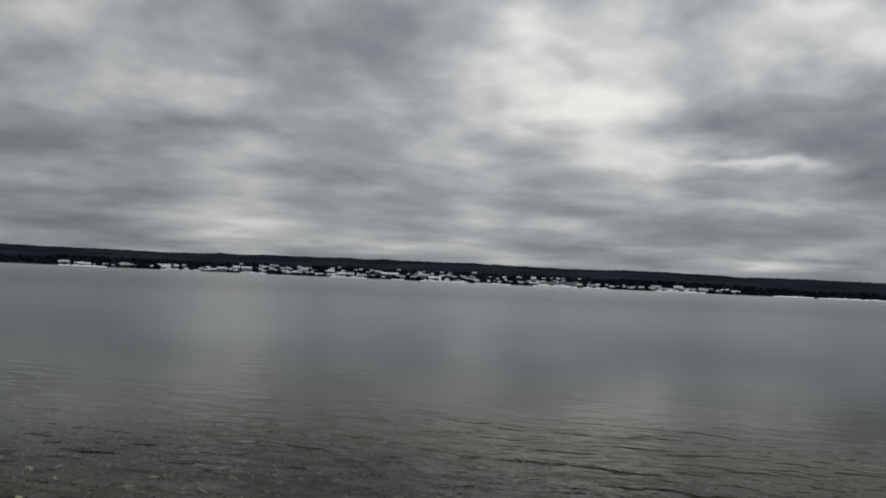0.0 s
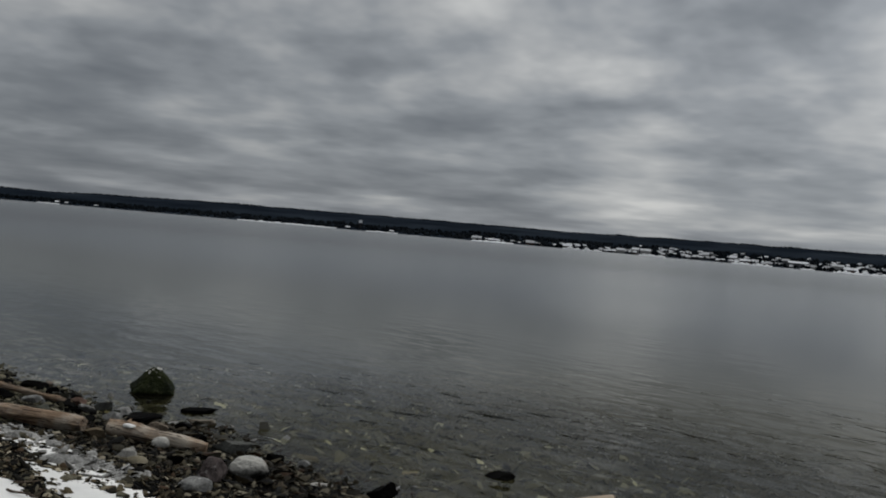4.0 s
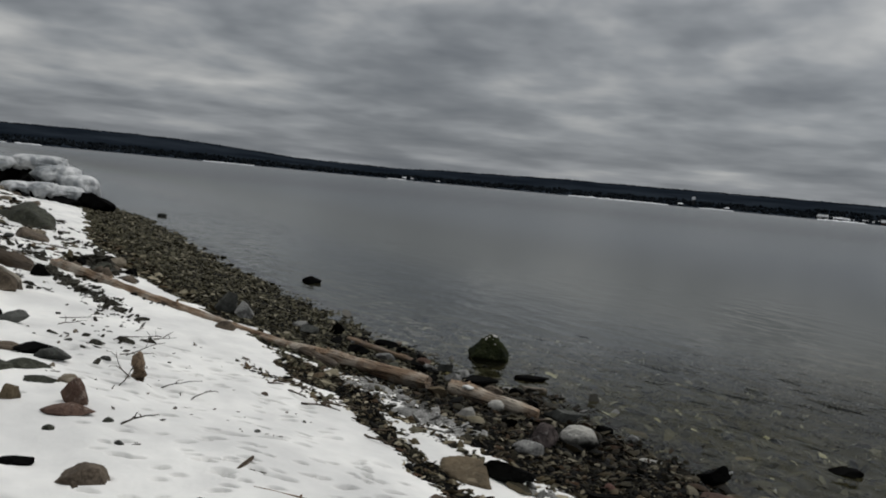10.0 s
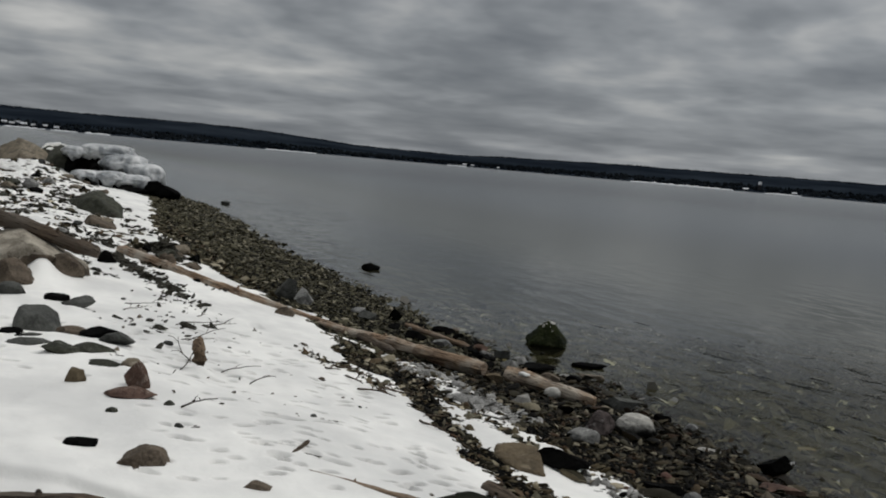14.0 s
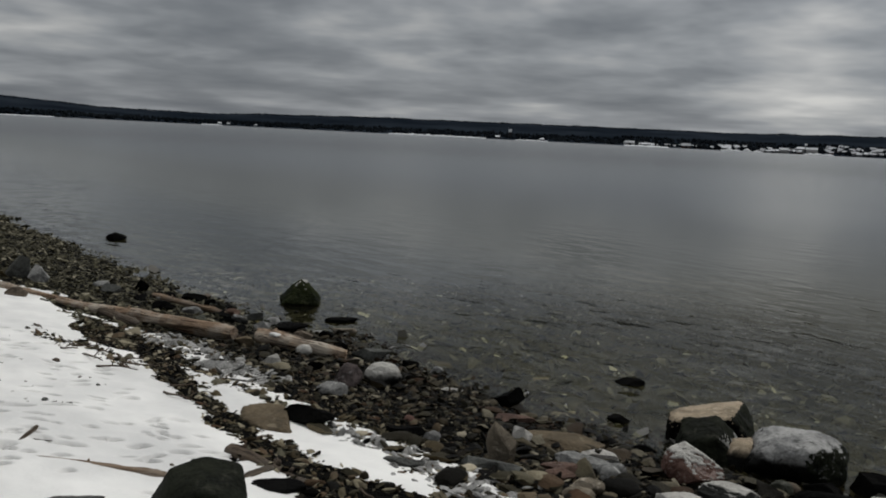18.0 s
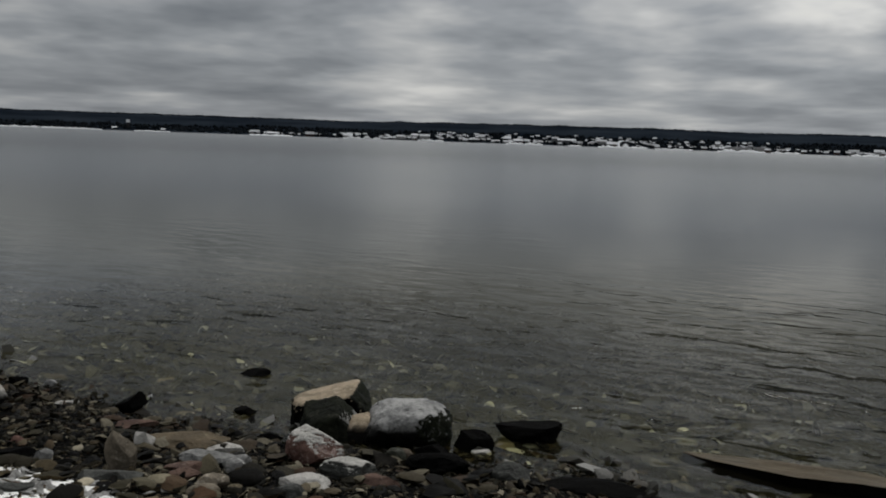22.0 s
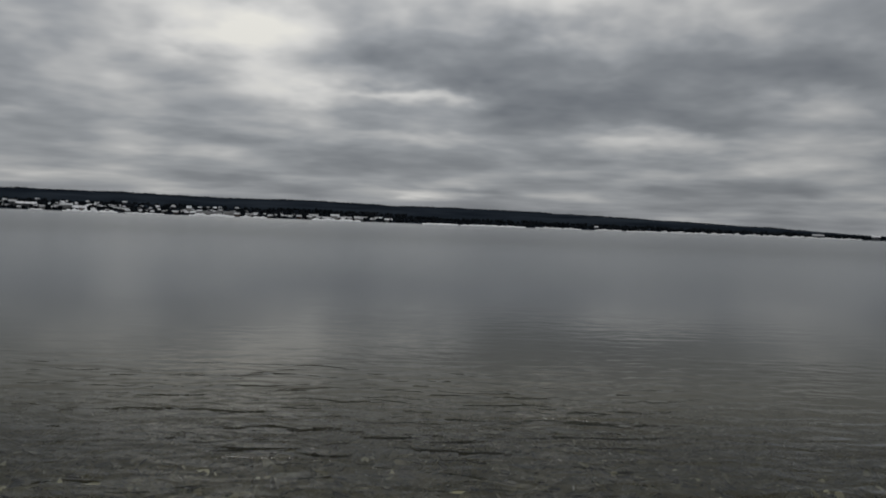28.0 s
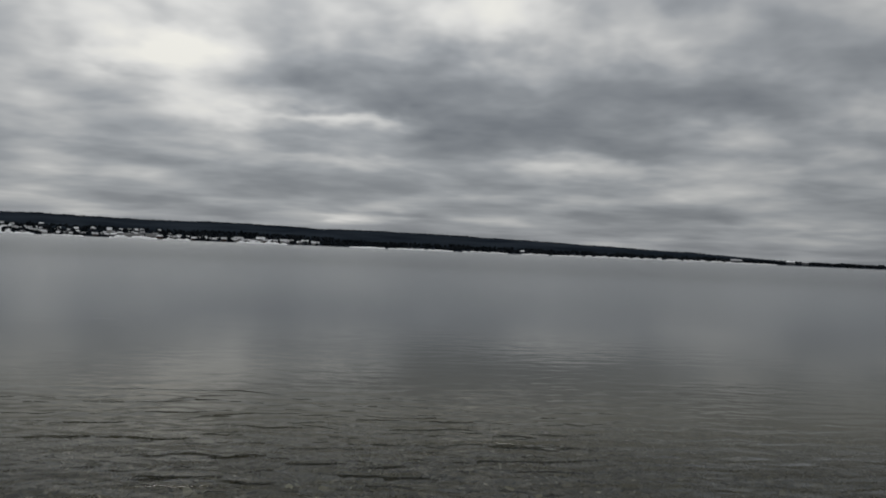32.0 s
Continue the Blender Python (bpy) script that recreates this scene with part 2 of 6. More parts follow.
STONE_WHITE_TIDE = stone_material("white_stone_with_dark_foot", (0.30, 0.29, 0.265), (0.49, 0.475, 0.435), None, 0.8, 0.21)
STONE_PINK = stone_material("pink_veined_stone", (0.082, 0.043, 0.034), (0.19, 0.115, 0.094), (0.36, 0.28, 0.25), 0.8)
STONE_BROWN = stone_material("brown_stone", (0.055, 0.043, 0.032), (0.155, 0.125, 0.095), None, 0.75)
STONE_PALE = stone_material("pale_limestone", (0.32, 0.31, 0.285), (0.55, 0.53, 0.49), (0.25, 0.24, 0.22))
STONE_OLIVE = stone_material("olive_stone", (0.024, 0.026, 0.019), (0.070, 0.070, 0.054), (0.10, 0.10, 0.085), 0.72)
STONE_CREAM = stone_material("weathered_cream_stone", (0.17, 0.15, 0.12), (0.40, 0.365, 0.305), (0.10, 0.085, 0.065), 0.8)
STONE_FROST = stone_material("frosted_stone", (0.11, 0.108, 0.10), (0.40, 0.395, 0.38), (0.045, 0.043, 0.038), 0.85)
STONE_BLACKGREEN = stone_material("dark_green_stone", (0.005, 0.006, 0.004), (0.020, 0.022, 0.015), (0.036, 0.036, 0.027), 0.7, None, 1.0, 0.04)
STONE_SANDY = stone_material("sandy_brown_stone", (0.066, 0.051, 0.032), (0.140, 0.110, 0.072), (0.165, 0.135, 0.092), 0.8)
STONE_WEEDED = stone_material("black_weed_mottled_with_pale_stone", (0.003, 0.004, 0.002), (0.022, 0.024, 0.016), (0.19, 0.19, 0.18), 0.8, None, 1.6, 0.03)
STONE_WHITE = stone_material("pale_bed_stone", (0.50, 0.50, 0.48), (0.74, 0.73, 0.70), None, 0.8)
STONE_MOSS = stone_material("weed_covered_stone", (0.005, 0.007, 0.003), (0.024, 0.029, 0.011), (0.045, 0.047, 0.025), 0.7, None, 1.0, 0.04)


def island_stones(name, stops, rough, washed=True, tint=(0.80, 0.73, 0.57)):
    """Loose stones: each one takes its own colour."""
    m, n = material(name)
    geo = n.add("ShaderNodeNewGeometry")
    own = n.math("FRACT", n.math("ADD", geo.outputs["Random Per Island"], n.math("MULTIPLY", n.add("ShaderNodeObjectInfo").outputs["Random"], 0.93)))
    colour = n.mix(1.0, n.ramp(own, stops), tint, "MULTIPLY")
    grain = n.noise(geo.outputs["Position"], 60.0, 4.0, 0.6)
    colour = n.mix(n.step(grain, 0.35, 0.7, 0.0, 0.55), colour, n.mix(1.0, colour, (0.45, 0.45, 0.45), "MULTIPLY"))
    # wet and dark up to the wash line
    z = n.add("ShaderNodeSeparateXYZ")
    n.link(geo.outputs["Position"], z.inputs[0])
    wet = n.step(n.math("ADD", z.outputs[2], n.math("MULTIPLY", n.noise(geo.outputs["Position"], 0.9, 3.0), 0.25)), 0.26, 0.48, 1.0, 0.0)
    if washed:
        colour = n.mix(wet, colour, n.mix(1.0, colour, (0.44, 0.44, 0.44), "MULTIPLY"))
    finish(n, colour, n.step(wet, 0.0, 1.0, rough, 0.55), n.bump(grain, 0.5, 0.012), 0.05)
    return m


PEBBLES = island_stones(
    "beach_pebbles",
    [(0.0, (0.003, 0.003, 0.003)), (0.17, (0.010, 0.010, 0.009)), (0.32, (0.060, 0.058, 0.047)), (0.44, (0.006, 0.006, 0.006)), (0.56, (0.115, 0.098, 0.070)), (0.68, (0.135, 0.138, 0.124)), (0.76, (0.090, 0.054, 0.038)), (0.88, (0.22, 0.21, 0.18)), (0.965, (0.42, 0.41, 0.38)), (1.0, (0.70, 0.68, 0.65))],
    0.72,
)


SPIT_STONES = island_stones(
    "spit_gravel",
    [(0.0, (0.014, 0.014, 0.010)), (0.3, (0.060, 0.058, 0.042)), (0.5, (0.105, 0.102, 0.076)), (0.65, (0.028, 0.028, 0.022)), (0.85, (0.13, 0.126, 0.096)), (0.96, (0.21, 0.20, 0.165)), (1.0, (0.28, 0.27, 0.235))],
    0.85,
    False,
    (1.0, 0.94, 0.81),
)
BED_STONES = island_stones(
    "lake_bed_stones",
    [(0.0, (0.018, 0.018, 0.014)), (0.3, (0.055, 0.053, 0.044)), (0.5, (0.085, 0.081, 0.066)), (0.65, (0.026, 0.025, 0.020)), (0.8, (0.115, 0.108, 0.092)), (0.92, (0.22, 0.215, 0.20)), (0.965, (0.38, 0.375, 0.355)), (1.0, (0.62, 0.62, 0.595))],
    0.8,
    False,
    (0.84, 0.84, 0.84),
)


def make_ground():
    m, n = material("gravel_and_shingle")
    geo = n.add("ShaderNodeNewGeometry")
    p = geo.outputs["Position"]
    cell = n.voronoi(p, 34.0)
    cell_small = n.voronoi(p, 90.0)
    pick = n.add("ShaderNodeSeparateColor")
    n.link(cell.outputs["Color"], pick.inputs[0])
    colour = n.ramp(pick.outputs[0], [(0.0, (0.003, 0.003, 0.003)), (0.3, (0.009, 0.009, 0.008)), (0.55, (0.030, 0.027, 0.022)), (0.75, (0.016, 0.016, 0.016)), (0.9, (0.095, 0.086, 0.072)), (1.0, (0.16, 0.153, 0.14))])
    patch = n.noise(p, 0.8, 4.0, 0.6)
    colour = n.mix(n.step(patch, 0.35, 0.7), colour, n.mix(1.0, colour, (1.25, 1.08, 0.85), "MULTIPLY"))
    colour = n.mix(n.step(cell.outputs["Distance"], 0.010, 0.018), colour, (0.010, 0.010, 0.009))
    z = n.add("ShaderNodeSeparateXYZ")
    n.link(p, z.inputs[0])
    wet = n.step(n.math("ADD", z.outputs[2], n.math("MULTIPLY", patch, 0.2)), 0.18, 0.36, 1.0, 0.0)
    colour = n.mix(wet, colour, n.mix(1.0, colour, (0.55, 0.54, 0.52), "MULTIPLY"))
    silt = n.mix(n.step(pick.outputs[1], 0.93, 0.99), n.mix(patch, (0.066, 0.061, 0.038), (0.128, 0.118, 0.076)), (0.24, 0.225, 0.185))
    colour = n.mix(n.step(z.outputs[2], -0.10, -0.02, 1.0, 0.0), colour, silt)
    height = n.math("ADD", n.math("MULTIPLY", cell.outputs["Distance"], -1.0), n.math("MULTIPLY", cell_small.outputs["Distance"], -0.4))
    finish(n, colour, n.step(wet, 0.0, 1.0, 0.85, 0.7), n.bump(height, 1.0, 0.35), 0.03)
    return m


GROUND = make_ground()


def make_snow():
    m, n = material("trodden_snow")
    geo = n.add("ShaderNodeNewGeometry")
    p = geo.outputs["Position"]
    soft = n.noise(p, 1.1, 4.0, 0.6)
    grain = n.noise(p, 28.0, 5.0, 0.65)
    colour = n.mix(n.step(soft, 0.3, 0.7), (0.64, 0.635, 0.62), (0.84, 0.83, 0.80))
    dirt = n.noise(p, 9.0, 6.0, 0.75, 0.6)
    colour = n.mix(n.step(dirt, 0.66, 0.78, 0.0, 0.5), colour, (0.34, 0.30, 0.25))
    finish(n, colour, 0.75, n.bump(n.math("ADD", n.math("MULTIPLY", soft, 0.6), n.math("MULTIPLY", grain, 0.14)), 0.5, 0.05), 0.25)
    return m


SNOW = make_snow()


def make_ice():
    m, n = material("frozen_spray")
    geo = n.add("ShaderNodeNewGeometry")
    p = geo.outputs["Position"]
    cloudy = n.noise(n.stretch(p, 1.0, 1.0, 0.45), 1.7, 4.0, 0.6, 0.6)
    colour = n.mix(n.step(cloudy, 0.38, 0.66), (0.26, 0.275, 0.285), (0.60, 0.605, 0.605))
    finish(n, colour, n.step(cloudy, 0.3, 0.7, 0.22, 0.6), n.bump(n.noise(p, 4.0, 3.0, 0.5), 0.25, 0.06), 0.4)
    return m


ICE = make_ice()


def wood_material(name, dark, light, grey):
    m, n = material(name)
    tex = n.add("ShaderNodeTexCoord")
    o = tex.outputs["Object"]
    grain = n.noise(n.stretch(o, 1.0, 26.0, 26.0), 2.2, 5.0, 0.62, 0.5)
    blotch = n.noise(o, 2.4, 4.0, 0.6)
    colour = n.mix(n.step(grain, 0.32, 0.68), dark, light)
    colour = n.mix(n.step(blotch, 0.42, 0.66, 0.0, 0.8), colour, grey)
    split = n.step(n.noise(n.stretch(o, 0.6, 38.0, 38.0), 1.6, 3.0, 0.5, 0.2), 0.36, 0.44, 0.85, 0.0)
    colour = n.mix(split, colour, tuple(c * 0.25 for c in dark))
    finish(n, colour, 0.85, n.bump(grain, 0.7, 0.04), 0.15)
    return m


WOOD = wood_material("bleached_driftwood", (0.11, 0.070, 0.045), (0.31, 0.225, 0.15), (0.24, 0.195, 0.155))
WOOD_RED = wood_material("reddish_driftwood", (0.085, 0.048, 0.030), (0.40, 0.285, 0.19), (0.47, 0.42, 0.35))
WOOD_DARK = wood_material("brown_bark_wood", (0.050, 0.036, 0.026), (0.135, 0.102, 0.074), (0.11, 0.094, 0.078))
BARK = wood_material("dark_olive_bark", (0.010, 0.010, 0.007), (0.048, 0.043, 0.032), (0.075, 0.070, 0.055))
WOOD_WET = wood_material("waterlogged_wood", (0.068, 0.054, 0.036), (0.170, 0.138, 0.095), (0.12, 0.105, 0.08))
TWIG = wood_material("grey_twig_wood", (0.045, 0.036, 0.028), (0.12, 0.095, 0.07), (0.09, 0.08, 0.068))


def plain_material(name, colour, vary=0.18, scale=0.6, rough=0.8):
    m, n = material(name)
    geo = n.add("ShaderNodeNewGeometry")
    a = n.noise(geo.outputs["Position"], scale, 4.0, 0.65)
    b = n.add("ShaderNodeObjectInfo").outputs["Random"]
    k = n.math("ADD", 1.0 - vary, n.math("MULTIPLY", n.math("ADD", a, b), vary))
    grey = n.add("ShaderNodeCombineColor")
    for s in grey.inputs[:3]:
        n.link(k, s)
    finish(n, n.mix(1.0, grey.outputs[0], colour, "MULTIPLY"), rough, None, 0.25)
    return m


ROOF_SNOW = plain_material("snowy_roof", (0.46, 0.47, 0.49), 0.8, 0.2)
BANK_SNOW = plain_material("snowy_bank", (0.50, 0.515, 0.53), 0.45, 0.15)
WALL_WHITE = plain_material("white_clapboard", (0.30, 0.30, 0.295))
WALL_GREY = plain_material("grey_clapboard", (0.13, 0.135, 0.145))
WALL_BROWN = plain_material("brown_clapboard", (0.075, 0.045, 0.036))
WALL_DARK = plain_material("dark_shingle", (0.03, 0.03, 0.034))
PANE = plain_material("dark_window_glass", (0.02, 0.022, 0.026), 0.2, 1.0, 0.15)


def make_forest(name, a, b, scale):
    m, n = material(name)
    geo = n.add("ShaderNodeNewGeometry")
    patch = n.noise(n.stretch(geo.outputs["Position"], 1.0, 1.0, 2.5), scale, 5.0, 0.6)
    own = geo.outputs["Random Per Island"]
    finish(n, n.mix(n.step(n.math("ADD", n.math("MULTIPLY", patch, 0.7), n.math("MULTIPLY", own, 0.3)), 0.35, 0.7), a, b), 1.0, None, 0.0)
    return m


# the bluish haze of distance is mixed into the hill colours
HILL = make_forest("hazy_wooded_hill", (0.006, 0.009, 0.0135), (0.020, 0.026, 0.034), 0.006)
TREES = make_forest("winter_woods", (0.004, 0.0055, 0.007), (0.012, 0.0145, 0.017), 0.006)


def make_water():
    m, n = material("lake_water")
    geo = n.add("ShaderNodeNewGeometry")
    p = geo.outputs["Position"]
    xyz = n.add("ShaderNodeSeparateXYZ")
    n.link(p, xyz.inputs[0])
    out_from_shore = n.math("SUBTRACT", xyz.outputs[1], 5.7)
    off = n.vmath("LENGTH", p)
    shelter = n.step(xyz.outputs[0], -12.0, -6.5, 1.0, 0.0)
    near = n.math("MULTIPLY", n.step(out_from_shore, 2.0, 13.5, 1.0, 0.0), n.math("SUBTRACT", 1.0, n.step(xyz.outputs[0], -12.0, -6.0, 0.72, 0.0)))
    # ripples: short ones by the shore, long flat ones further out
    calm = n.step(n.noise(n.stretch(p, 0.35, 0.8, 1.0), 0.16, 3.0, 0.5), 0.36, 0.64)
    wander = n.add("ShaderNodeVectorMath", operation="ADD")
    sway = n.add("ShaderNodeCombineXYZ")
    n.link(n.math("MULTIPLY", n.noise(p, 0.9, 2.0), 0.7), sway.inputs[0])
    n.link(n.math("MULTIPLY", n.noise(n.stretch(p, 1.0, 1.0, 1.0, 5.0, 3.0, 0.0), 1.1, 2.0), 0.5), sway.inputs[1])
    n.link(p, wander.inputs[0])
    n.link(sway.outputs[0], wander.inputs[1])
    q = wander.outputs[0]
    small = n.noise(n.stretch(q, 0.8, 1.6, 1.0), 2.0, 1.5, 0.5, 0.2)
    middle = n.noise(n.stretch(q, 0.45, 1.4, 1.0), 1.15, 1.0, 0.5, 0.2)
    swell = n.noise(n.stretch(p, 0.35, 1.2, 1.0), 0.55, 3.0, 0.5, 0.3)
    height = n.math("ADD", n.math("MULTIPLY", small, 0.062), n.math("ADD", n.math("MULTIPLY", middle, 0.068), n.math("MULTIPLY", swell, 0.05)))
    strength = n.math("ADD", n.math("MULTIPLY", near, n.math("ADD", 0.54, n.math("MULTIPLY", calm, 0.95))), n.math("MULTIPLY", calm, 0.05))
    normal = n.bump(height, n.math("ADD", strength, 0.04), 1.0)
    gloss = n.add("ShaderNodeBsdfGlossy")
    gloss.inputs["Color"].default_value = (0.935, 0.95, 0.958, 1)
    n.put(gloss.inputs["Roughness"], n.math("ADD", n.step(off, 9.0, 60.0, 0.035, 0.14), n.step(off, 60.0, 900.0, 0.0, 0.04)))
    n.link(normal, gloss.inputs["Normal"])
    # what the eye sees below the surface: the bed through shallow water, then the water itself
    clear = n.add("ShaderNodeBsdfTransparent")
    clear.inputs["Color"].default_value = (0.85, 0.835, 0.63, 1)
    body = n.add("ShaderNodeBsdfDiffuse")
    n.put(body.inputs["Color"], n.mix(n.step(out_from_shore, 4.0, 30.0), (0.057, 0.053, 0.034), (0.042, 0.044, 0.048)))
    under = n.add("ShaderNodeMixShader")
    n.link(n.step(out_from_shore, 1.6, 8.6, 0.05, 0.97), under.inputs[0])
    n.link(clear.outputs[0], under.inputs[1])
    n.link(body.outputs[0], under.inputs[2])
    fresnel = n.add("ShaderNodeFresnel")
    fresnel.inputs["IOR"].default_value = 1.33
    n.link(normal, fresnel.inputs["Normal"])
    top = n.add("ShaderNodeMixShader")
    n.link(n.math("MULTIPLY", fresnel.outputs[0], n.math("MULTIPLY", n.step(out_from_shore, 1.0, 16.0, n.math("ADD", 0.47, n.math("MULTIPLY", shelter, 0.50)), 0.70), n.step(off, 70.0, 150.0, 1.0, 0.82))), top.inputs[0])
    n.link(under.outputs[0], top.inputs[1])
    n.link(gloss.outputs[0], top.inputs[2])
    out = n.add("ShaderNodeOutputMaterial")
    n.link(top.outputs[0], out.inputs[0])
    return m


WATER = make_water()


# ---- mesh helpers ----
def mesh_of(name, verts, faces, mat, smooth=True, sharp=None):
    me = bpy.data.meshes.new(name)
    me.from_pydata([tuple(v) for v in verts], [], [tuple(f) for f in faces])
    me.materials.append(mat)
    if smooth:
        me.shade_smooth()
        if sharp:
            me.set_sharp_from_angle(angle=radians(sharp))
    me.update()
    return me


def part(name, me, parent, label="", m=None):
    ob = new(name, me)
    ob.parent = parent
    if m is not None:
        ob.matrix_basis = m
    return tagged(ob, label) if label else ob


def ball(sub):
    bm = bmesh.new()
    bmesh.ops.create_icosphere(bm, subdivisions=sub, radius=1.0)
    v = np.array([q.co for q in bm.verts])
    f = [tuple(q.index for q in face.verts) for face in bm.faces]
    bm.free()
    return v / np.linalg.norm(v, axis=1)[:, None], f


BALLS = {k: ball(k) for k in (1, 2, 3, 4, 5, 6)}


def rough_ball(seed, sub, angular, lump, grain=0.0):
    """A unit stone: a ball cut by planes (angular 0 to 1), then made uneven. Fills -1 to 1 on each axis."""
    v, f = BALLS[sub]
    rng = np.random.default_rng(seed)
    v = v.copy()
    cuts = int(4 + 9 * angular)
    if angular > 0:
        for _ in range(cuts):
            d = rng.normal(size=3)
            d /= np.linalg.norm(d)
            at = 1.0 - angular * rng.uniform(0.22, 0.62)
            over = np.maximum(v @ d - at, 0)
            v -= over[:, None] * d
    off = rng.uniform(-50, 50, 3)
    for k, q in enumerate(v):
        here = Vector(q) * 1.3 + Vector(off)
        r = 1 + lump * noise.fractal(here, 0.9, 2.1, 3)
        if grain:
            r += grain * noise.fractal(here * 5.0, 0.9, 2.0, 3)
        v[k] = q * r
    low, high = v.min(0), v.max(0)
    return (v - (low + high) / 2) / ((high - low) / 2), f


def tube(line, radii, segs=8, seed=0, bumpy=0.0, squash=1.0):
    """A limb along a line of points, with a closed rounded end at both ends."""
    rng = np.random.default_rng(seed)
    line = [Vector(q) for q in line]
    verts, faces = [], []
    for i, q in enumerate(line):
        t = (line[min(i + 1, len(line) - 1)] - line[max(i - 1, 0)]).normalized()
        side = t.cross(Vector((0, 0, 1)))
        side = side.normalized() if side.length > 1e-3 else Vector((1, 0, 0))
        over = side.cross(t).normalized()
        for s in range(segs):
            a = 2 * math.pi * s / segs
            r = radii[i] * (1 + bumpy * (noise.noise(Vector((i * 0.55, math.cos(a) * 1.4 + seed, math.sin(a) * 1.4))) + 0.25 * rng.uniform(-1, 1)))
            verts.append(q + side * math.cos(a) * r + over * math.sin(a) * r * squash)
    for i in range(len(line) - 1):
        for s in range(segs):
            b, c = i * segs + s, i * segs + (s + 1) % segs
            faces.append((b, c, c + segs, b + segs))
    faces.append(tuple(range(segs))[::-1])
    faces.append(tuple(range((len(line) - 1) * segs, len(line) * segs)))
    return verts, faces


def box(x0, x1, y0, y1, z0, z1):
    v = [(x, y, z) for z in (z0, z1) for y in (y0, y1) for x in (x0, x1)]
    return v, [(0, 2, 3, 1), (4, 5, 7, 6), (0, 1, 5, 4), (2, 6, 7, 3), (0, 4, 6, 2), (1, 3, 7, 5)]


# ---- the lie of the land ----
def waterline(x):
    """The y of the water's edge."""
    y = 5.62 + (0.30 if x < -12 else 0.09) * math.sin(x * 0.21 + 2.2)
    y += 0.50 / (1 + math.exp(min(-(x + 3.3) * 1.6, 60))) - 0.30 * math.exp(-(((x + 10.8) / 2.6) ** 2))
    if x < -41:
        y -= 0.035 * min(-41 - x, 60) ** 2
    return max(y, -60)


def beach_height(x, y, rough=True):
    """The lie of the beach, with its snow."""
    u = waterline(x) - y
    if u > 0:
        z = 0.128 * u if u < 5 else 0.64 + 0.022 * (u - 5) + (0.0018 * (u - 8) ** 2 if u > 8 else 0)
        z = min(z, 2.4 + 0.004 * u)
    else:
        z = max(0.10 * u, -0.55 + 0.03 * u)
        z = max(z, -6.0)
    if x < -25:
        z += 0.50 * math.exp(-(((x + 36.5) / 3.5) ** 2) - ((y - 0.1) / 1.5) ** 2)
    # a shallow bay in the water's edge
    if -9 < x < -1.5 and 4.6 < y < 6.6:
        z -= 0.034 * math.exp(-(((x + 5.0) / 1.2) ** 2) - ((y - 5.66) / 0.26) ** 2)
    if rough:
        q = Vector((x, y, 0))
        z += (0.05 * noise.noise(q * 0.8 + Vector((2, 7, 0))) if y < 2.2 else 0.0) * min(1.0, max(0.0, 2.2 - y)) + 0.035 * noise.fractal(q * 0.9, 1.0, 2.0, 3) + 0.012 * noise.noise(q * 4.0)
    return z


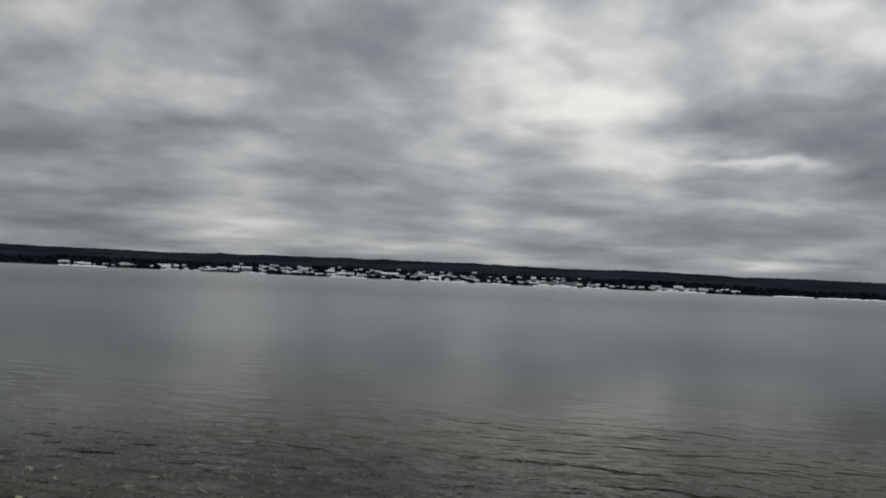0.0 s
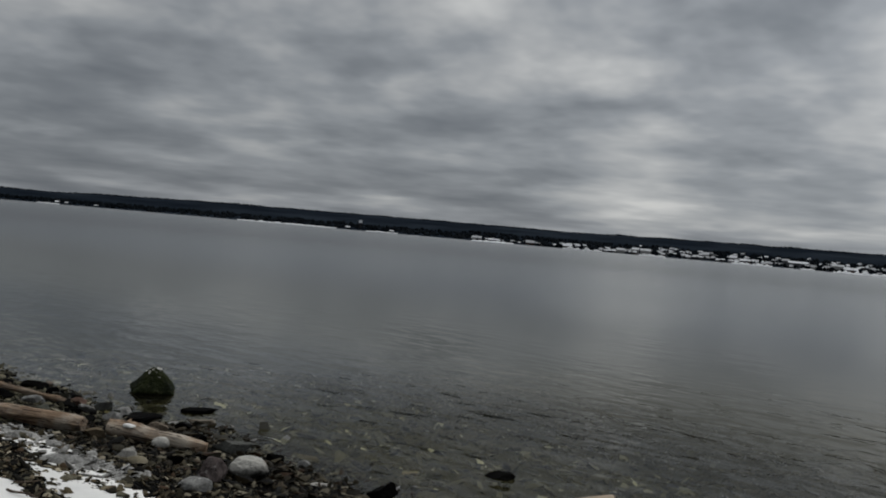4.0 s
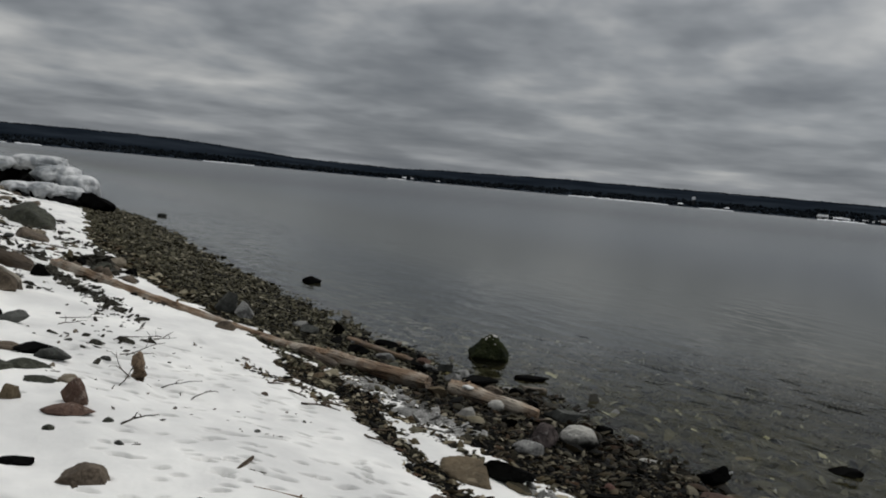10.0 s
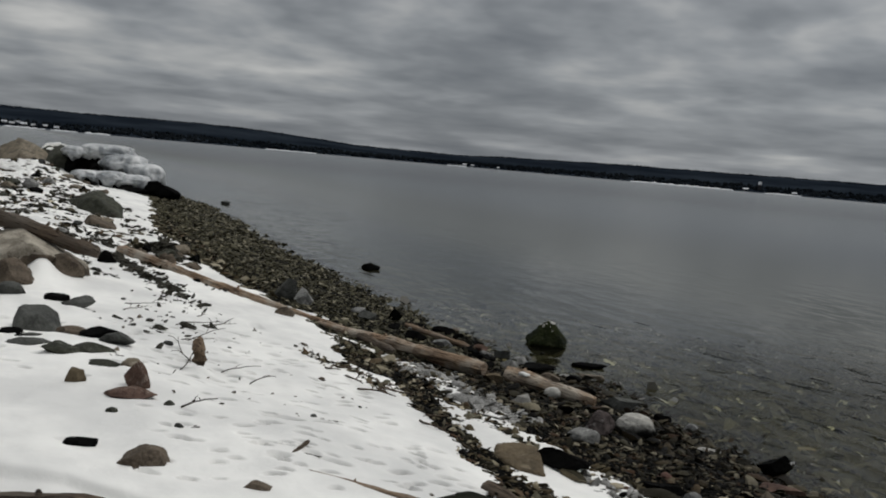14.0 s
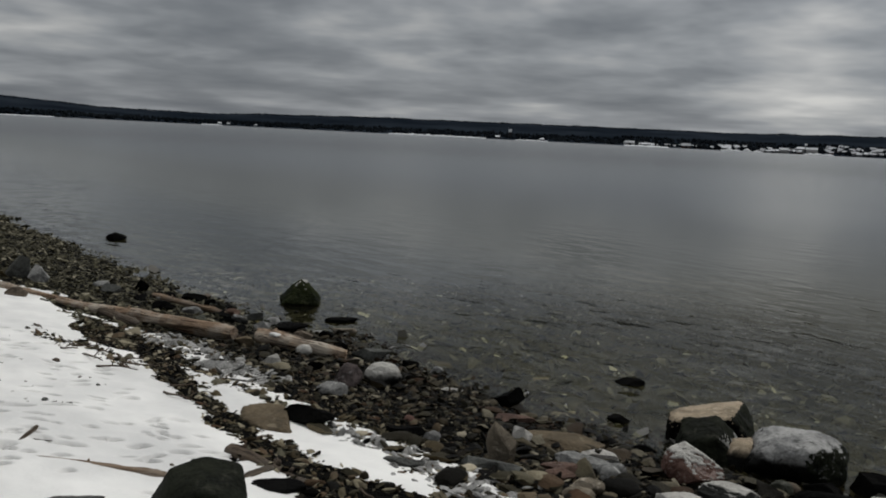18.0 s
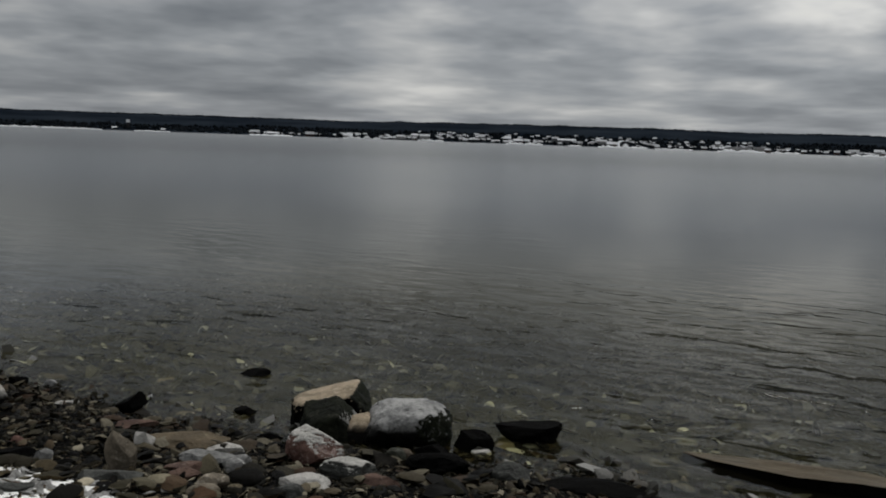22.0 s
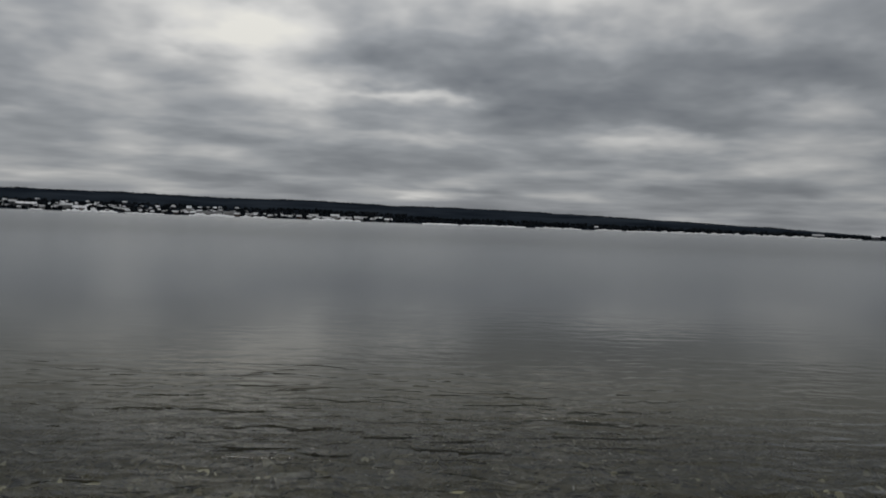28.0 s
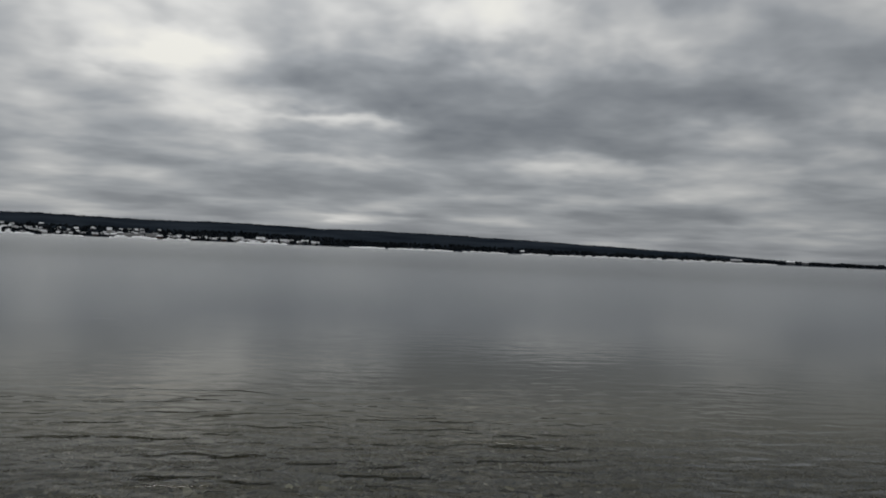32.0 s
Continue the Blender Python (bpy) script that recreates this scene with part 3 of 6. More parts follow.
def snow_depth(x, y):
    """Metres of snow over the ground; below zero where it has gone."""
    q = Vector((x, y, 0.0))
    edge = float(np.interp(x, (-40, -28, -23, -18, -15, -13.6, -12.0, -10, -9.4, -8.6, -8.05, -7.4, -6.9, -6.4, -5.85, -5.3, -4.9, -4.5, -4.1, -3.7, 0), (4.4, 3.6, 2.9, 2.6, 2.6, 2.85, 3.0, 3.1, 3.1, 2.9, 2.84, 2.94, 3.05, 2.78, 2.8, 2.74, 2.70, 2.56, 2.60, 2.48, 2.5)))
    edge += (0.24 if x < -12 else 0.13) * noise.fractal(q * 2.4, 0.9, 2.1, 4)
    d = min((edge - y) * 0.22, 0.075) + 0.012 * noise.noise(q * 1.1)
    # the torn strip of old snow below the line of wrack
    if -7.0 < x < -3.2 and 2.6 < y < 4.2:
        middle = 3.19 + 0.05 * noise.noise(Vector((x * 1.1, 9.0, 0)))
        width = float(np.interp(x, (-7.0, -6.4, -6.0, -5.5, -5.0, -4.6, -4.2, -3.9, -3.5, -3.3), (-0.05, 0.06, 0.13, 0.21, 0.21, 0.25, 0.29, 0.20, 0.07, -0.05)))
        d = max(d, min((width - abs(y - middle) + 0.09 * noise.fractal(q * 3.6, 0.9, 2.1, 4)) * 0.16, 0.05))
    # frost and thin snow caught between the pebbles beside it, and along the logs
    if -11.0 < x < -2.8 and 2.8 < y < 4.2:
        band = float(np.interp(x, (-11, -9.6, -8.4, -7.6, -6.9, -6.2, -5.4, -4.4, -3.4, -2.8), (3.05, 3.12, 3.55, 3.58, 3.56, 3.48, 3.54, 3.60, 3.62, 3.6)))
        wide = float(np.interp(x, (-11, -9.6, -8.4, -7.4, -6.7, -6.0, -5.2, -4.4, -3.4, -2.8), (0.06, 0.05, 0.15, 0.24, 0.24, 0.16, 0.18, 0.24, 0.20, 0.0)))
        near = max(0.0, 1.0 - ((y - band) / max(wide, 0.01)) ** 2)
        d = max(d, 0.022 * (near * (0.75 + 1.2 * noise.noise(q * 9.0) + 0.9 * noise.noise(q * 19.0)) - 0.55))
    # a drift caught behind the long log
    if -13.8 < x < -10.6 and 2.0 < y < 3.9:
        d = max(d, min(0.04, 0.16 * (0.20 - abs(y - (2.62 + 0.46 * (x + 12.2))) + 0.14 * noise.fractal(q * 3.0, 0.9, 2.1, 3))))
    # bare stony patches further along the bank
    if x < -11 and y > -8:
        d -= 0.46 * max(0.0, noise.fractal(q * 1.9 + Vector((4, 4, 0)), 0.9, 2.1, 4) - 0.03) * min(1, (-11 - x) / 3) * min(1.0, max(0.0, (2.35 - y) * 2))
    # dimples and old tracks
    d -= 0.03 * max(0.0, noise.noise(q * 5.2) - 0.42) + 0.020 * max(0.0, noise.noise(q * 2.4 + Vector((9, 0, 0))) - 0.3)
    return d


def ground_height(x, y):
    """The shingle itself, under whatever snow there is."""
    z = beach_height(x, y)
    if -70 < x < 30 and -30 < y < 4.4:
        z -= max(0.0, snow_depth(x, y)) + 0.004
    return z


def steps(spans):
    """Grid lines: spans of (from, to, step)."""
    line = []
    for a, b, s in spans:
        line += list(np.arange(a, b - 1e-6, s))
    return line + [spans[-1][1]]


def sheet(xs, ys, height, keep=None):
    verts, faces, index = [], [], {}
    for j, y in enumerate(ys):
        for i, x in enumerate(xs):
            verts.append((x, y, height(x, y)))
    w = len(xs)
    for j in range(len(ys) - 1):
        for i in range(w - 1):
            a = j * w + i
            if keep is None or keep(xs[i], ys[j]):
                faces.append((a, a + 1, a + w + 1, a + w))
    return verts, faces


xs = steps([(-3800, -600, 400), (-600, -100, 50), (-100, -46, 3), (-46, -14, 0.5), (-14, -1, 0.12), (-1, 12, 0.4), (12, 60, 4), (60, 600, 60), (600, 3800, 400)])
ys = steps([(-3800, -400, 400), (-400, -40, 40), (-40, -3, 1.5), (-3, 0, 0.3), (0, 8.0, 0.12), (8.0, 20, 0.5), (20, 100, 5), (100, 1000, 90), (1000, 3800, 400)])
ground = tagged(new("ground", mesh_of("ground", *sheet(xs, ys, ground_height), GROUND)), "dark grey shingle and gravel beach sloping into the water", "beach", kind="structure")

xs = steps([(-3800, -400, 400), (-400, -60, 20), (-60, 30, 1.5), (30, 3800, 400)])
ys = steps([(-60, 0, 10), (0, 30, 1.0), (30, 200, 10), (200, 3800, 200)])
water = tagged(new("water", mesh_of("water", *sheet(xs, ys, lambda x, y: 0.0), WATER)), "calm grey lake water with small ripples under an overcast sky", "water", kind="structure")


# ---- snow on the bank ----
rng = random.Random(8)
TRACKS = [(rng.uniform(-9.5, -3.4), rng.uniform(-0.5, 2.4), rng.choice((0.03, 0.04, 0.05, 0.06, 0.09)), rng.uniform(0.02, 0.045), rng.uniform(1.0, 1.6)) for _ in range(80)]
TRACKS += [(rng.uniform(-8.6, -4.3), rng.uniform(0.7, 2.5), rng.choice((0.035, 0.045, 0.06)), rng.uniform(0.025, 0.05), rng.uniform(1.0, 1.7)) for _ in range(170)]
TRACKS += [(-4.89 + rng.uniform(-0.16, 0.16), 2.24 + rng.uniform(-0.10, 0.12), 0.03, 0.035, rng.uniform(0.2, 0.8)) for _ in range(14)]
NEAR_TRACKS = {}
for one in TRACKS:
    for i in (-1, 0, 1):
        for j in (-1, 0, 1):
            NEAR_TRACKS.setdefault((int(one[0] * 3 // 1) + i, int(one[1] * 3 // 1) + j), []).append(one)


def tracks(x, y):
    """Small dents trodden or dripped into the snow."""
    dent = 0.0
    if -10 < x < -3 and -1 < y < 2.7:
        for a, b, r, deep_, turn in NEAR_TRACKS.get((int(x * 3 // 1), int(y * 3 // 1)), ()):
            dx, dy = x - a, y - b
            if abs(dx) < 0.3 and abs(dy) < 0.3:
                p = dx * math.cos(turn) + dy * math.sin(turn)
                q = -dx * math.sin(turn) + dy * math.cos(turn)
                dent += deep_ * math.exp(-(((p / r) ** 2 + (q / (r * 0.42)) ** 2) ** 3))
    return 2.3 * dent


def snow_top(x, y):
    d = snow_depth(x, y)
    q = Vector((x, y, 0.0))
    z = beach_height(x, y) + (d if d < 0 else 0.25 * d)
    drift = max(0.0, noise.noise(Vector(((x * 0.8 + y * 0.6) * 0.45, (y * 0.8 - x * 0.6) * 1.7, 4.0)))) * min(1.0, max(0.0, 1.9 - y))
    z += 0.04 * drift
    # a mound blown against the pale boulder
    z += 0.20 * math.exp(-((x + 10.62) / 0.20) ** 2 - ((y - 0.24) / 0.16) ** 2) if -11.4 < x < -9.9 else 0.0
    z += 0.07 * math.exp(-((x + 6.74) / 0.13) ** 2 - ((y - 1.26) / 0.10) ** 2) if -7.2 < x < -6.2 else 0.0
    # a crusted ledge in the snow near the thick brown log
    if -5.6 < x < -3.0 and -1.0 < y < 1.6:
        brink = float(np.interp(y, (-1.0, 0.27, 0.43, 0.60, 0.70, 0.78, 0.95), (-4.95, -4.48, -4.33, -4.17, -4.03, -3.80, -3.0)))
        z -= 0.055 / (1 + math.exp(-max(min((x - brink) / 0.014, 50), -50))) * min(1.0, max(0.0, (-3.0 - x) * 2.5))
        low = -4.63 + 0.05 * math.sin(3.0 * y)
        z -= 0.022 / (1 + math.exp(-max(min((x - low) / 0.02, 50), -50))) * min(1.0, max(0.0, (y - 0.5) * 3)) * min(1.0, max(0.0, (1.6 - y) * 2))
    return z + (0.014 * noise.fractal(q * 1.3, 1.0, 2.0, 4) + 0.006 * noise.noise(q * 6.0)) * min(1.0, max(d, 0) * 20) - tracks(x, y)


xs = steps([(-90, -46, 2.0), (-46, -20, 0.4), (-20, -9, 0.12), (-9, -7.0, 0.026), (-7.0, -3.2, 0.018), (-3.2, -2.4, 0.026), (-2.4, 8, 0.4), (8, 60, 4)])
ys = steps([(-40, -4, 1.5), (-4, -0.6, 0.15), (-0.6, 0.0, 0.026), (0.0, 2.7, 0.018), (2.7, 4.3, 0.026)])
snow_verts, snow_faces = sheet(xs, ys, snow_top)
deep = [snow_depth(v[0], v[1]) > -0.03 for v in snow_verts]
snow_faces = [f for f in snow_faces if any(deep[k] for k in f)]
snow = tagged(new("snow", mesh_of("snow", snow_verts, snow_faces, SNOW)), "white trodden snow lying over the upper beach with ragged edges", "snow", kind="stuff")


# ---- boulders and stones, one by one ----
def boulder(name, label, x, y, z, w, d, h, turn, mat, angular, seed, sub, peak=0.0, level=0.0, lean=0.0):
    """A stone of that width, depth and height, its foot sunk a little into what it lies on."""
    v, f = rough_ball(seed, sub, min(1.0, angular * 1.3), 0.09, 0.035 if angular > 0.3 else 0.06)
    if peak:
        v[:, :2] *= (1.0 - peak * np.clip(v[:, 2:] + 0.2, 0, 2))
        v[:, 0] += 0.12 * v[:, 2]
    if level:
        v[:, 2] = np.minimum(v[:, 2], level + 0.10 * v[:, 0] * v[:, 1] + 0.14 * v[:, 0] + 0.012 * np.sin(7 * v[:, 0] + 4 * v[:, 1]))
        v[:, 2] = (v[:, 2] + 1) * 2 / (v[:, 2].max() + 1) - 1
    if lean:
        v[:, 2] = (v[:, 2] + 1) * (1 - lean * v[:, 0]) / (1 + 0.7 * abs(lean)) - 1
    sink = 0.22 * h + 0.02
    v = v * np.array((w / 2, d / 2, (h + sink) / 2)) + np.array((0, 0, (h - sink) / 2))
    me = mesh_of(name, v, f, mat, True, 27 if angular > 0.3 else None)
    ob = new(name, me)
    ob.matrix_basis = pose(x, y, z, 0, 0, turn)
    return tagged(ob, label, "boulder" if name == "boulder" else "rock", "stones of the shore")


def hewn(name, label, x, y, z, turn, mat, planes, seed, sub=5, crisp=16, lump=0.03, grain=0.012):
    """A stone bounded by planes (normal, distance from its middle at x, y, z), with worn edges; crisp: how sharp they are."""
    v, f = BALLS[sub]
    total = np.zeros(len(v))
    for (a, b, c), far in planes:
        n_ = np.array((a, b, c)) / math.sqrt(a * a + b * b + c * c)
        total += (np.maximum(v @ n_, 0) / far) ** crisp
    v = v * (total ** (-1 / crisp))[:, None]
    off = Vector(np.random.default_rng(seed).uniform(-50, 50, 3))
    size = float(np.abs(v).max())
    for k, q in enumerate(v):
        here = Vector(q) / size
        r = 1 + lump * noise.fractal(here * 1.8 + off, 0.9, 2.1, 4) + grain * noise.fractal(here * 9.0 + off, 0.8, 2.0, 3)
        v[k] = q * r
    ob = new(name, mesh_of(name, v, f, mat, True, 34))
    ob.matrix_basis = pose(x, y, z, 0, 0, turn)
    return tagged(ob, label, "boulder" if name == "boulder" else "rock", "stones of the shore")


def cap(parent, steep, thick, seed, name="snow_cap", label="patch of white snow", mat=None):
    """Snow or frost lying on the upper faces of a stone; steep: how level a face must be to hold it."""
    me = parent.data
    off = Vector((seed, 0, 0))
    hold = []
    out = 1.0 if sum(v.normal.z * v.co.z for v in me.vertices) > 0 else -1.0
    top = max(v.co.z for v in me.vertices)
    for v in me.vertices:
        hold.append(out * v.normal.z - steep + 0.30 * noise.fractal(v.co * 7.0 / max(parent.dimensions.x, 0.2) + off, 0.9, 2.0, 3) + 0.35 * (v.co.z / top - 0.8))
    verts = [v.co + out * v.normal * (thick * min(1.0, max(hold[k], 0.0) * 4.0) - (0.004 if hold[k] <= 0 else -0.003)) for k, v in enumerate(me.vertices)]
    faces = [tuple(p.vertices) for p in me.polygons if any(hold[k] > 0 for k in p.vertices)]
    patches(parent, verts, faces, name, label, mat or SNOW)


def patches(parent, verts, faces, name, label, mat, least=10):
    """Each patch of faces that hang together becomes a part of its own."""
    root = list(range(len(verts)))

    def find(k):
        while root[k] != k:
            root[k] = root[root[k]]
            k = root[k]
        return k

    for f in faces:
        for k in f[1:]:
            root[find(k)] = find(f[0])
    groups = {}
    for f in faces:
        groups.setdefault(find(f[0]), []).append(f)
    for own in groups.values():
        if len(own) >= least:
            used = sorted({k for f in own for k in f})
            back = {k: i for i, k in enumerate(used)}
            part(name, mesh_of(name, [verts[k] for k in used], [tuple(back[k] for k in f) for f in own], mat), parent, label)


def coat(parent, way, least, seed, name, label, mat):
    """A thin coat of another colour on the faces of a stone that look one way."""
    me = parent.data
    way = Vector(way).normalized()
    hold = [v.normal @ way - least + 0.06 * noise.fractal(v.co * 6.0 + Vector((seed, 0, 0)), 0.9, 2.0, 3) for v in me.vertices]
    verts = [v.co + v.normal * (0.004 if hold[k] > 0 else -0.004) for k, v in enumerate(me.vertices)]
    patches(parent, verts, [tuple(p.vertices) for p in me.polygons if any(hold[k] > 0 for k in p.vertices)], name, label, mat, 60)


hewn("boulder", "large tan sandstone boulder with dark sides and wet foot at the water edge", -3.87, 6.34, 0.12, 34, STONE_TAN_TIDE,
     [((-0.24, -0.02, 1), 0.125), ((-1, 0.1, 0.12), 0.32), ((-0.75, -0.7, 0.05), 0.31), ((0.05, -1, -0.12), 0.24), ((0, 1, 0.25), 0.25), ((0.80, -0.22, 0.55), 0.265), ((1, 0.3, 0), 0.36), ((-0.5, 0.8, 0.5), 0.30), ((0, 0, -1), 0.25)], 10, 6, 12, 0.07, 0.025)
hewn("boulder", "dark wet boulder leaning on a tan boulder", -3.66, 5.98, 0.10, 34, STONE_BLACKGREEN,
     [((-0.25, -0.30, 1), 0.125), ((-1, -0.1, 0.10), 0.19), ((0.72, -0.25, 0.62), 0.165), ((0.1, -1, 0.15), 0.17), ((0, 1, 0.2), 0.18), ((1, 0, -0.2), 0.21), ((0, 0, -1), 0.22), ((-0.7, -0.6, 0.45), 0.21)], 11, 5, 12, 0.09, 0.03)
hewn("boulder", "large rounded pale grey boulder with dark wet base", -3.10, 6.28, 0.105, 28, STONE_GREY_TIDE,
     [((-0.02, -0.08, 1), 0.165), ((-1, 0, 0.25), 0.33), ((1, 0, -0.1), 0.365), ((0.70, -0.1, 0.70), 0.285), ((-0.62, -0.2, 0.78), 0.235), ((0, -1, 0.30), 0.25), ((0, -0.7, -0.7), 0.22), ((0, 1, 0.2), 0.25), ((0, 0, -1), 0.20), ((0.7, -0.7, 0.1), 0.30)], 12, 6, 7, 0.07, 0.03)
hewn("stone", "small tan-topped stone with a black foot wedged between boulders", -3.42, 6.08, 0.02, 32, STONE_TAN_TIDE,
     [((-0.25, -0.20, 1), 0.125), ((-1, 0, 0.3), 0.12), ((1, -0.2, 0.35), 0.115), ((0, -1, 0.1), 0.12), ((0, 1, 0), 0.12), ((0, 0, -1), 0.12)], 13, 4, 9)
boulder("stone", "pink and white veined stone with red sides", -3.22, 5.20, 0.11, 0.41, 0.26, 0.25, 35, STONE_PINK, 0.6, 14, 6)
boulder("stone", "dark stone with a white frosted top", -2.82, 5.02, 0.14, 0.38, 0.24, 0.12, 32, STONE_SLATE, 0.6, 15, 6)
boulder("stone", "flat pale grey stone among cobbles", -2.86, 4.60, 0.19, 0.32, 0.20, 0.09, 35, STONE_PALE, 0.4, 16, 5)
boulder("stone", "small brown rounded stone on shingle", -2.86, 5.80, 0.03, 0.17, 0.11, 0.07, 29, STONE_BROWN, 0.2, 17, 4)
boulder("rock", "low black wet rock standing in shallow water", -2.30, 6.86, 0.00, 0.54, 0.30, 0.125, 21, STONE_DARK, 0.5, 18, 5, 0.0, 0.45)
boulder("rock", "flat black rock awash at the water edge", -2.55, 6.37, 0.00, 0.32, 0.16, 0.14, 24, STONE_DARK, 0.7, 19, 5)
boulder("rock", "black wet slab beside the pale boulder", -2.50, 5.65, 0.07, 0.43, 0.27, 0.12, 27, STONE_DARK, 0.5, 20, 5)
boulder("rock", "small dark rock awash in the shallows", -5.33, 7.14, 0.00, 0.30, 0.17, 0.06, 39, STONE_DARK, 0.6, 21, 4)
boulder("rock", "small black rock just above the water", -4.60, 6.11, 0.00, 0.20, 0.11, 0.05, 39, STONE_DARK, 0.5, 22, 4)
boulder("rock", "black angular wet rock at the water edge", -5.33, 5.54, 0.04, 0.27, 0.18, 0.15, 46, STONE_DARK, 0.8, 23, 4, 0.25)
boulder("rock", "flat reddish brown slab at the water edge", -4.80, 5.05, 0.09, 0.39, 0.19, 0.07, 46, STONE_RED, 0.6, 24, 5)
boulder("rock", "upright tan block among cobbles", -3.97, 4.16, 0.22, 0.20, 0.12, 0.26, 46, STONE_TAN, 0.8, 25, 5)
boulder("rock", "long flat sandy tan slab on the shingle", -4.20, 4.92, 0.12, 0.72, 0.40, 0.07, 43, STONE_SANDY, 0.5, 26, 5)
boulder("stone", "small white block beside a tan slab", -4.30, 4.68, 0.18, 0.15, 0.10, 0.09, 40, STONE_PALE, 0.9, 27, 4)
boulder("rock", "flat slate grey slab on the shingle", -3.80, 3.93, 0.25, 0.39, 0.22, 0.08, 47, STONE_SLATE, 0.7, 27, 5)
boulder("stone", "pale wedge-shaped stone on shingle", -3.71, 4.69, 0.16, 0.41, 0.20, 0.08, 41, STONE_GREY, 0.6, 28, 5)
boulder("stone", "rounded tan cobble on shingle", -3.21, 4.08, 0.24, 0.20, 0.12, 0.07, 41, STONE_TAN, 0.15, 29, 4)
boulder("stone", "rounded pale grey cobble on shingle", -3.42, 4.61, 0.17, 0.14, 0.10, 0.10, 39, STONE_GREY, 0.2, 30, 4)
boulder("stone", "flat brown cobble on shingle", -3.56, 4.28, 0.21, 0.22, 0.14, 0.06, 43, STONE_RED, 0.3, 31, 4)
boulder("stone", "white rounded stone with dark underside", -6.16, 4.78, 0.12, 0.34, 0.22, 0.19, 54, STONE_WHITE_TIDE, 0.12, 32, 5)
boulder("stone", "mottled pink and grey stone", -6.14, 4.41, 0.17, 0.25, 0.18, 0.18, 56, STONE_MOTTLED, 0.6, 33, 4)
boulder("stone", "rounded grey stone on the shingle", -5.85, 4.06, 0.21, 0.26, 0.19, 0.09, 57, STONE_GREY, 0.3, 34, 4)
boulder("rock", "dark slab lying at the end of a log", -7.21, 5.40, 0.04, 0.41, 0.19, 0.11, 55, STONE_SLATE, 0.8, 35, 5)
boulder("stone", "cream-coloured angular stone on shingle", -6.83, 4.06, 0.21, 0.16, 0.10, 0.11, 61, STONE_PALE, 0.6, 36, 4)
boulder("stone", "small white stone resting beside a log", -7.45, 4.75, 0.11, 0.17, 0.12, 0.09, 59, STONE_PALE, 0.3, 37, 4)
boulder("stone", "flat tan stone awash in shallow water", -8.49, 5.89, 0.00, 0.33, 0.20, 0.05, 57, STONE_TAN, 0.8, 38, 4)
boulder("rock", "long black rock low in the water", -9.02, 6.22, 0.00, 0.44, 0.18, 0.05, 57, STONE_DARK, 0.6, 39, 5)
hewn("boulder", "dark weed-covered boulder with white top standing in the water", -10.25, 6.36, 0.02, 60, STONE_MOSS,
     [((0.15, -0.1, 1), 0.27), ((-0.72, -0.15, 0.66), 0.20), ((0.84, -0.1, 0.52), 0.225), ((0.1, -1, 0.5), 0.17), ((0, 1, 0.45), 0.20), ((-0.7, 0, -0.8), 0.17), ((0.7, 0, -0.8), 0.18), ((0, -0.5, -0.87), 0.10), ((0, 0, -1), 0.16)], 40, 6, 12, 0.10, 0.03)
boulder("rock", "dark rock beside the driftwood log", -8.66, 5.31, 0.03, 0.37, 0.24, 0.10, 60, STONE_DARK, 0.7, 41, 4)
boulder("stone", "dark wet cobble by the log", -6.85, 5.62, 0.01, 0.17, 0.11, 0.06, 52, STONE_DARK, 0.5, 42, 4)
boulder("stone", "small grey and white cobble at the waterline", -6.57, 5.73, -0.00, 0.13, 0.08, 0.06, 51, STONE_GREY, 0.5, 43, 4)
boulder("stone", "pale flat cobble at the waterline", -5.82, 5.24, 0.06, 0.15, 0.10, 0.04, 50, STONE_PALE, 0.3, 44, 4)
boulder("rock", "black slab half covered by snow", -5.08, 3.36, 0.30, 0.44, 0.24, 0.13, 50, STONE_DARK, 0.7, 45, 5, 0.35)
boulder("rock", "flat slate slab lying on the snow strip", -4.01, 3.39, 0.315, 0.27, 0.17, 0.06, 45, STONE_SLATE, 0.8, 46, 5)
hewn("boulder", "large olive grey boulder on the snowy bank", -21.6, 1.56, 0.64, 86, STONE_OLIVE,
     [((0.50, -0.25, 0.80), 0.22), ((-0.30, -0.2, 1.0), 0.27), ((-0.85, -0.2, 0.6), 0.36), ((-0.1, -1, 0.35), 0.32), ((1, 0, 0.1), 0.52), ((-1, 0, 0), 0.42), ((0, 1, 0.2), 0.4), ((0, 0, -1), 0.4)], 47, 5, 10, 0.08, 0.03)
hewn("boulder", "brown wedge-shaped boulder on the snowy bank", -18.47, 1.35, 0.51, 86, STONE_BROWN,
     [((0.35, -0.2, 1), 0.12), ((-0.8, -0.2, 0.6), 0.20), ((0, -1, 0.3), 0.2), ((1, 0, 0.1), 0.33), ((-1, 0, 0), 0.28), ((0, 1, 0), 0.2), ((0, 0, -1), 0.2)], 48, 4, 10, 0.08, 0.03)
hewn("boulder", "large pale weathered boulder with snow at its foot", -10.90, 0.20, 0.86, 88, STONE_CREAM,
     [((0.50, -0.12, 0.86), 0.130), ((-0.25, -0.30, 1), 0.225), ((-1, 0, 0.1), 0.70), ((1, -0.1, 0.25), 0.47), ((0.12, -1, 0.12), 0.30), ((0.35, -0.70, -0.62), 0.20), ((-0.7, -0.7, -0.2), 0.46), ((0, 1, 0.1), 0.36), ((0, 0, -1), 0.36)], 49, 5, 20, 0.07, 0.02)
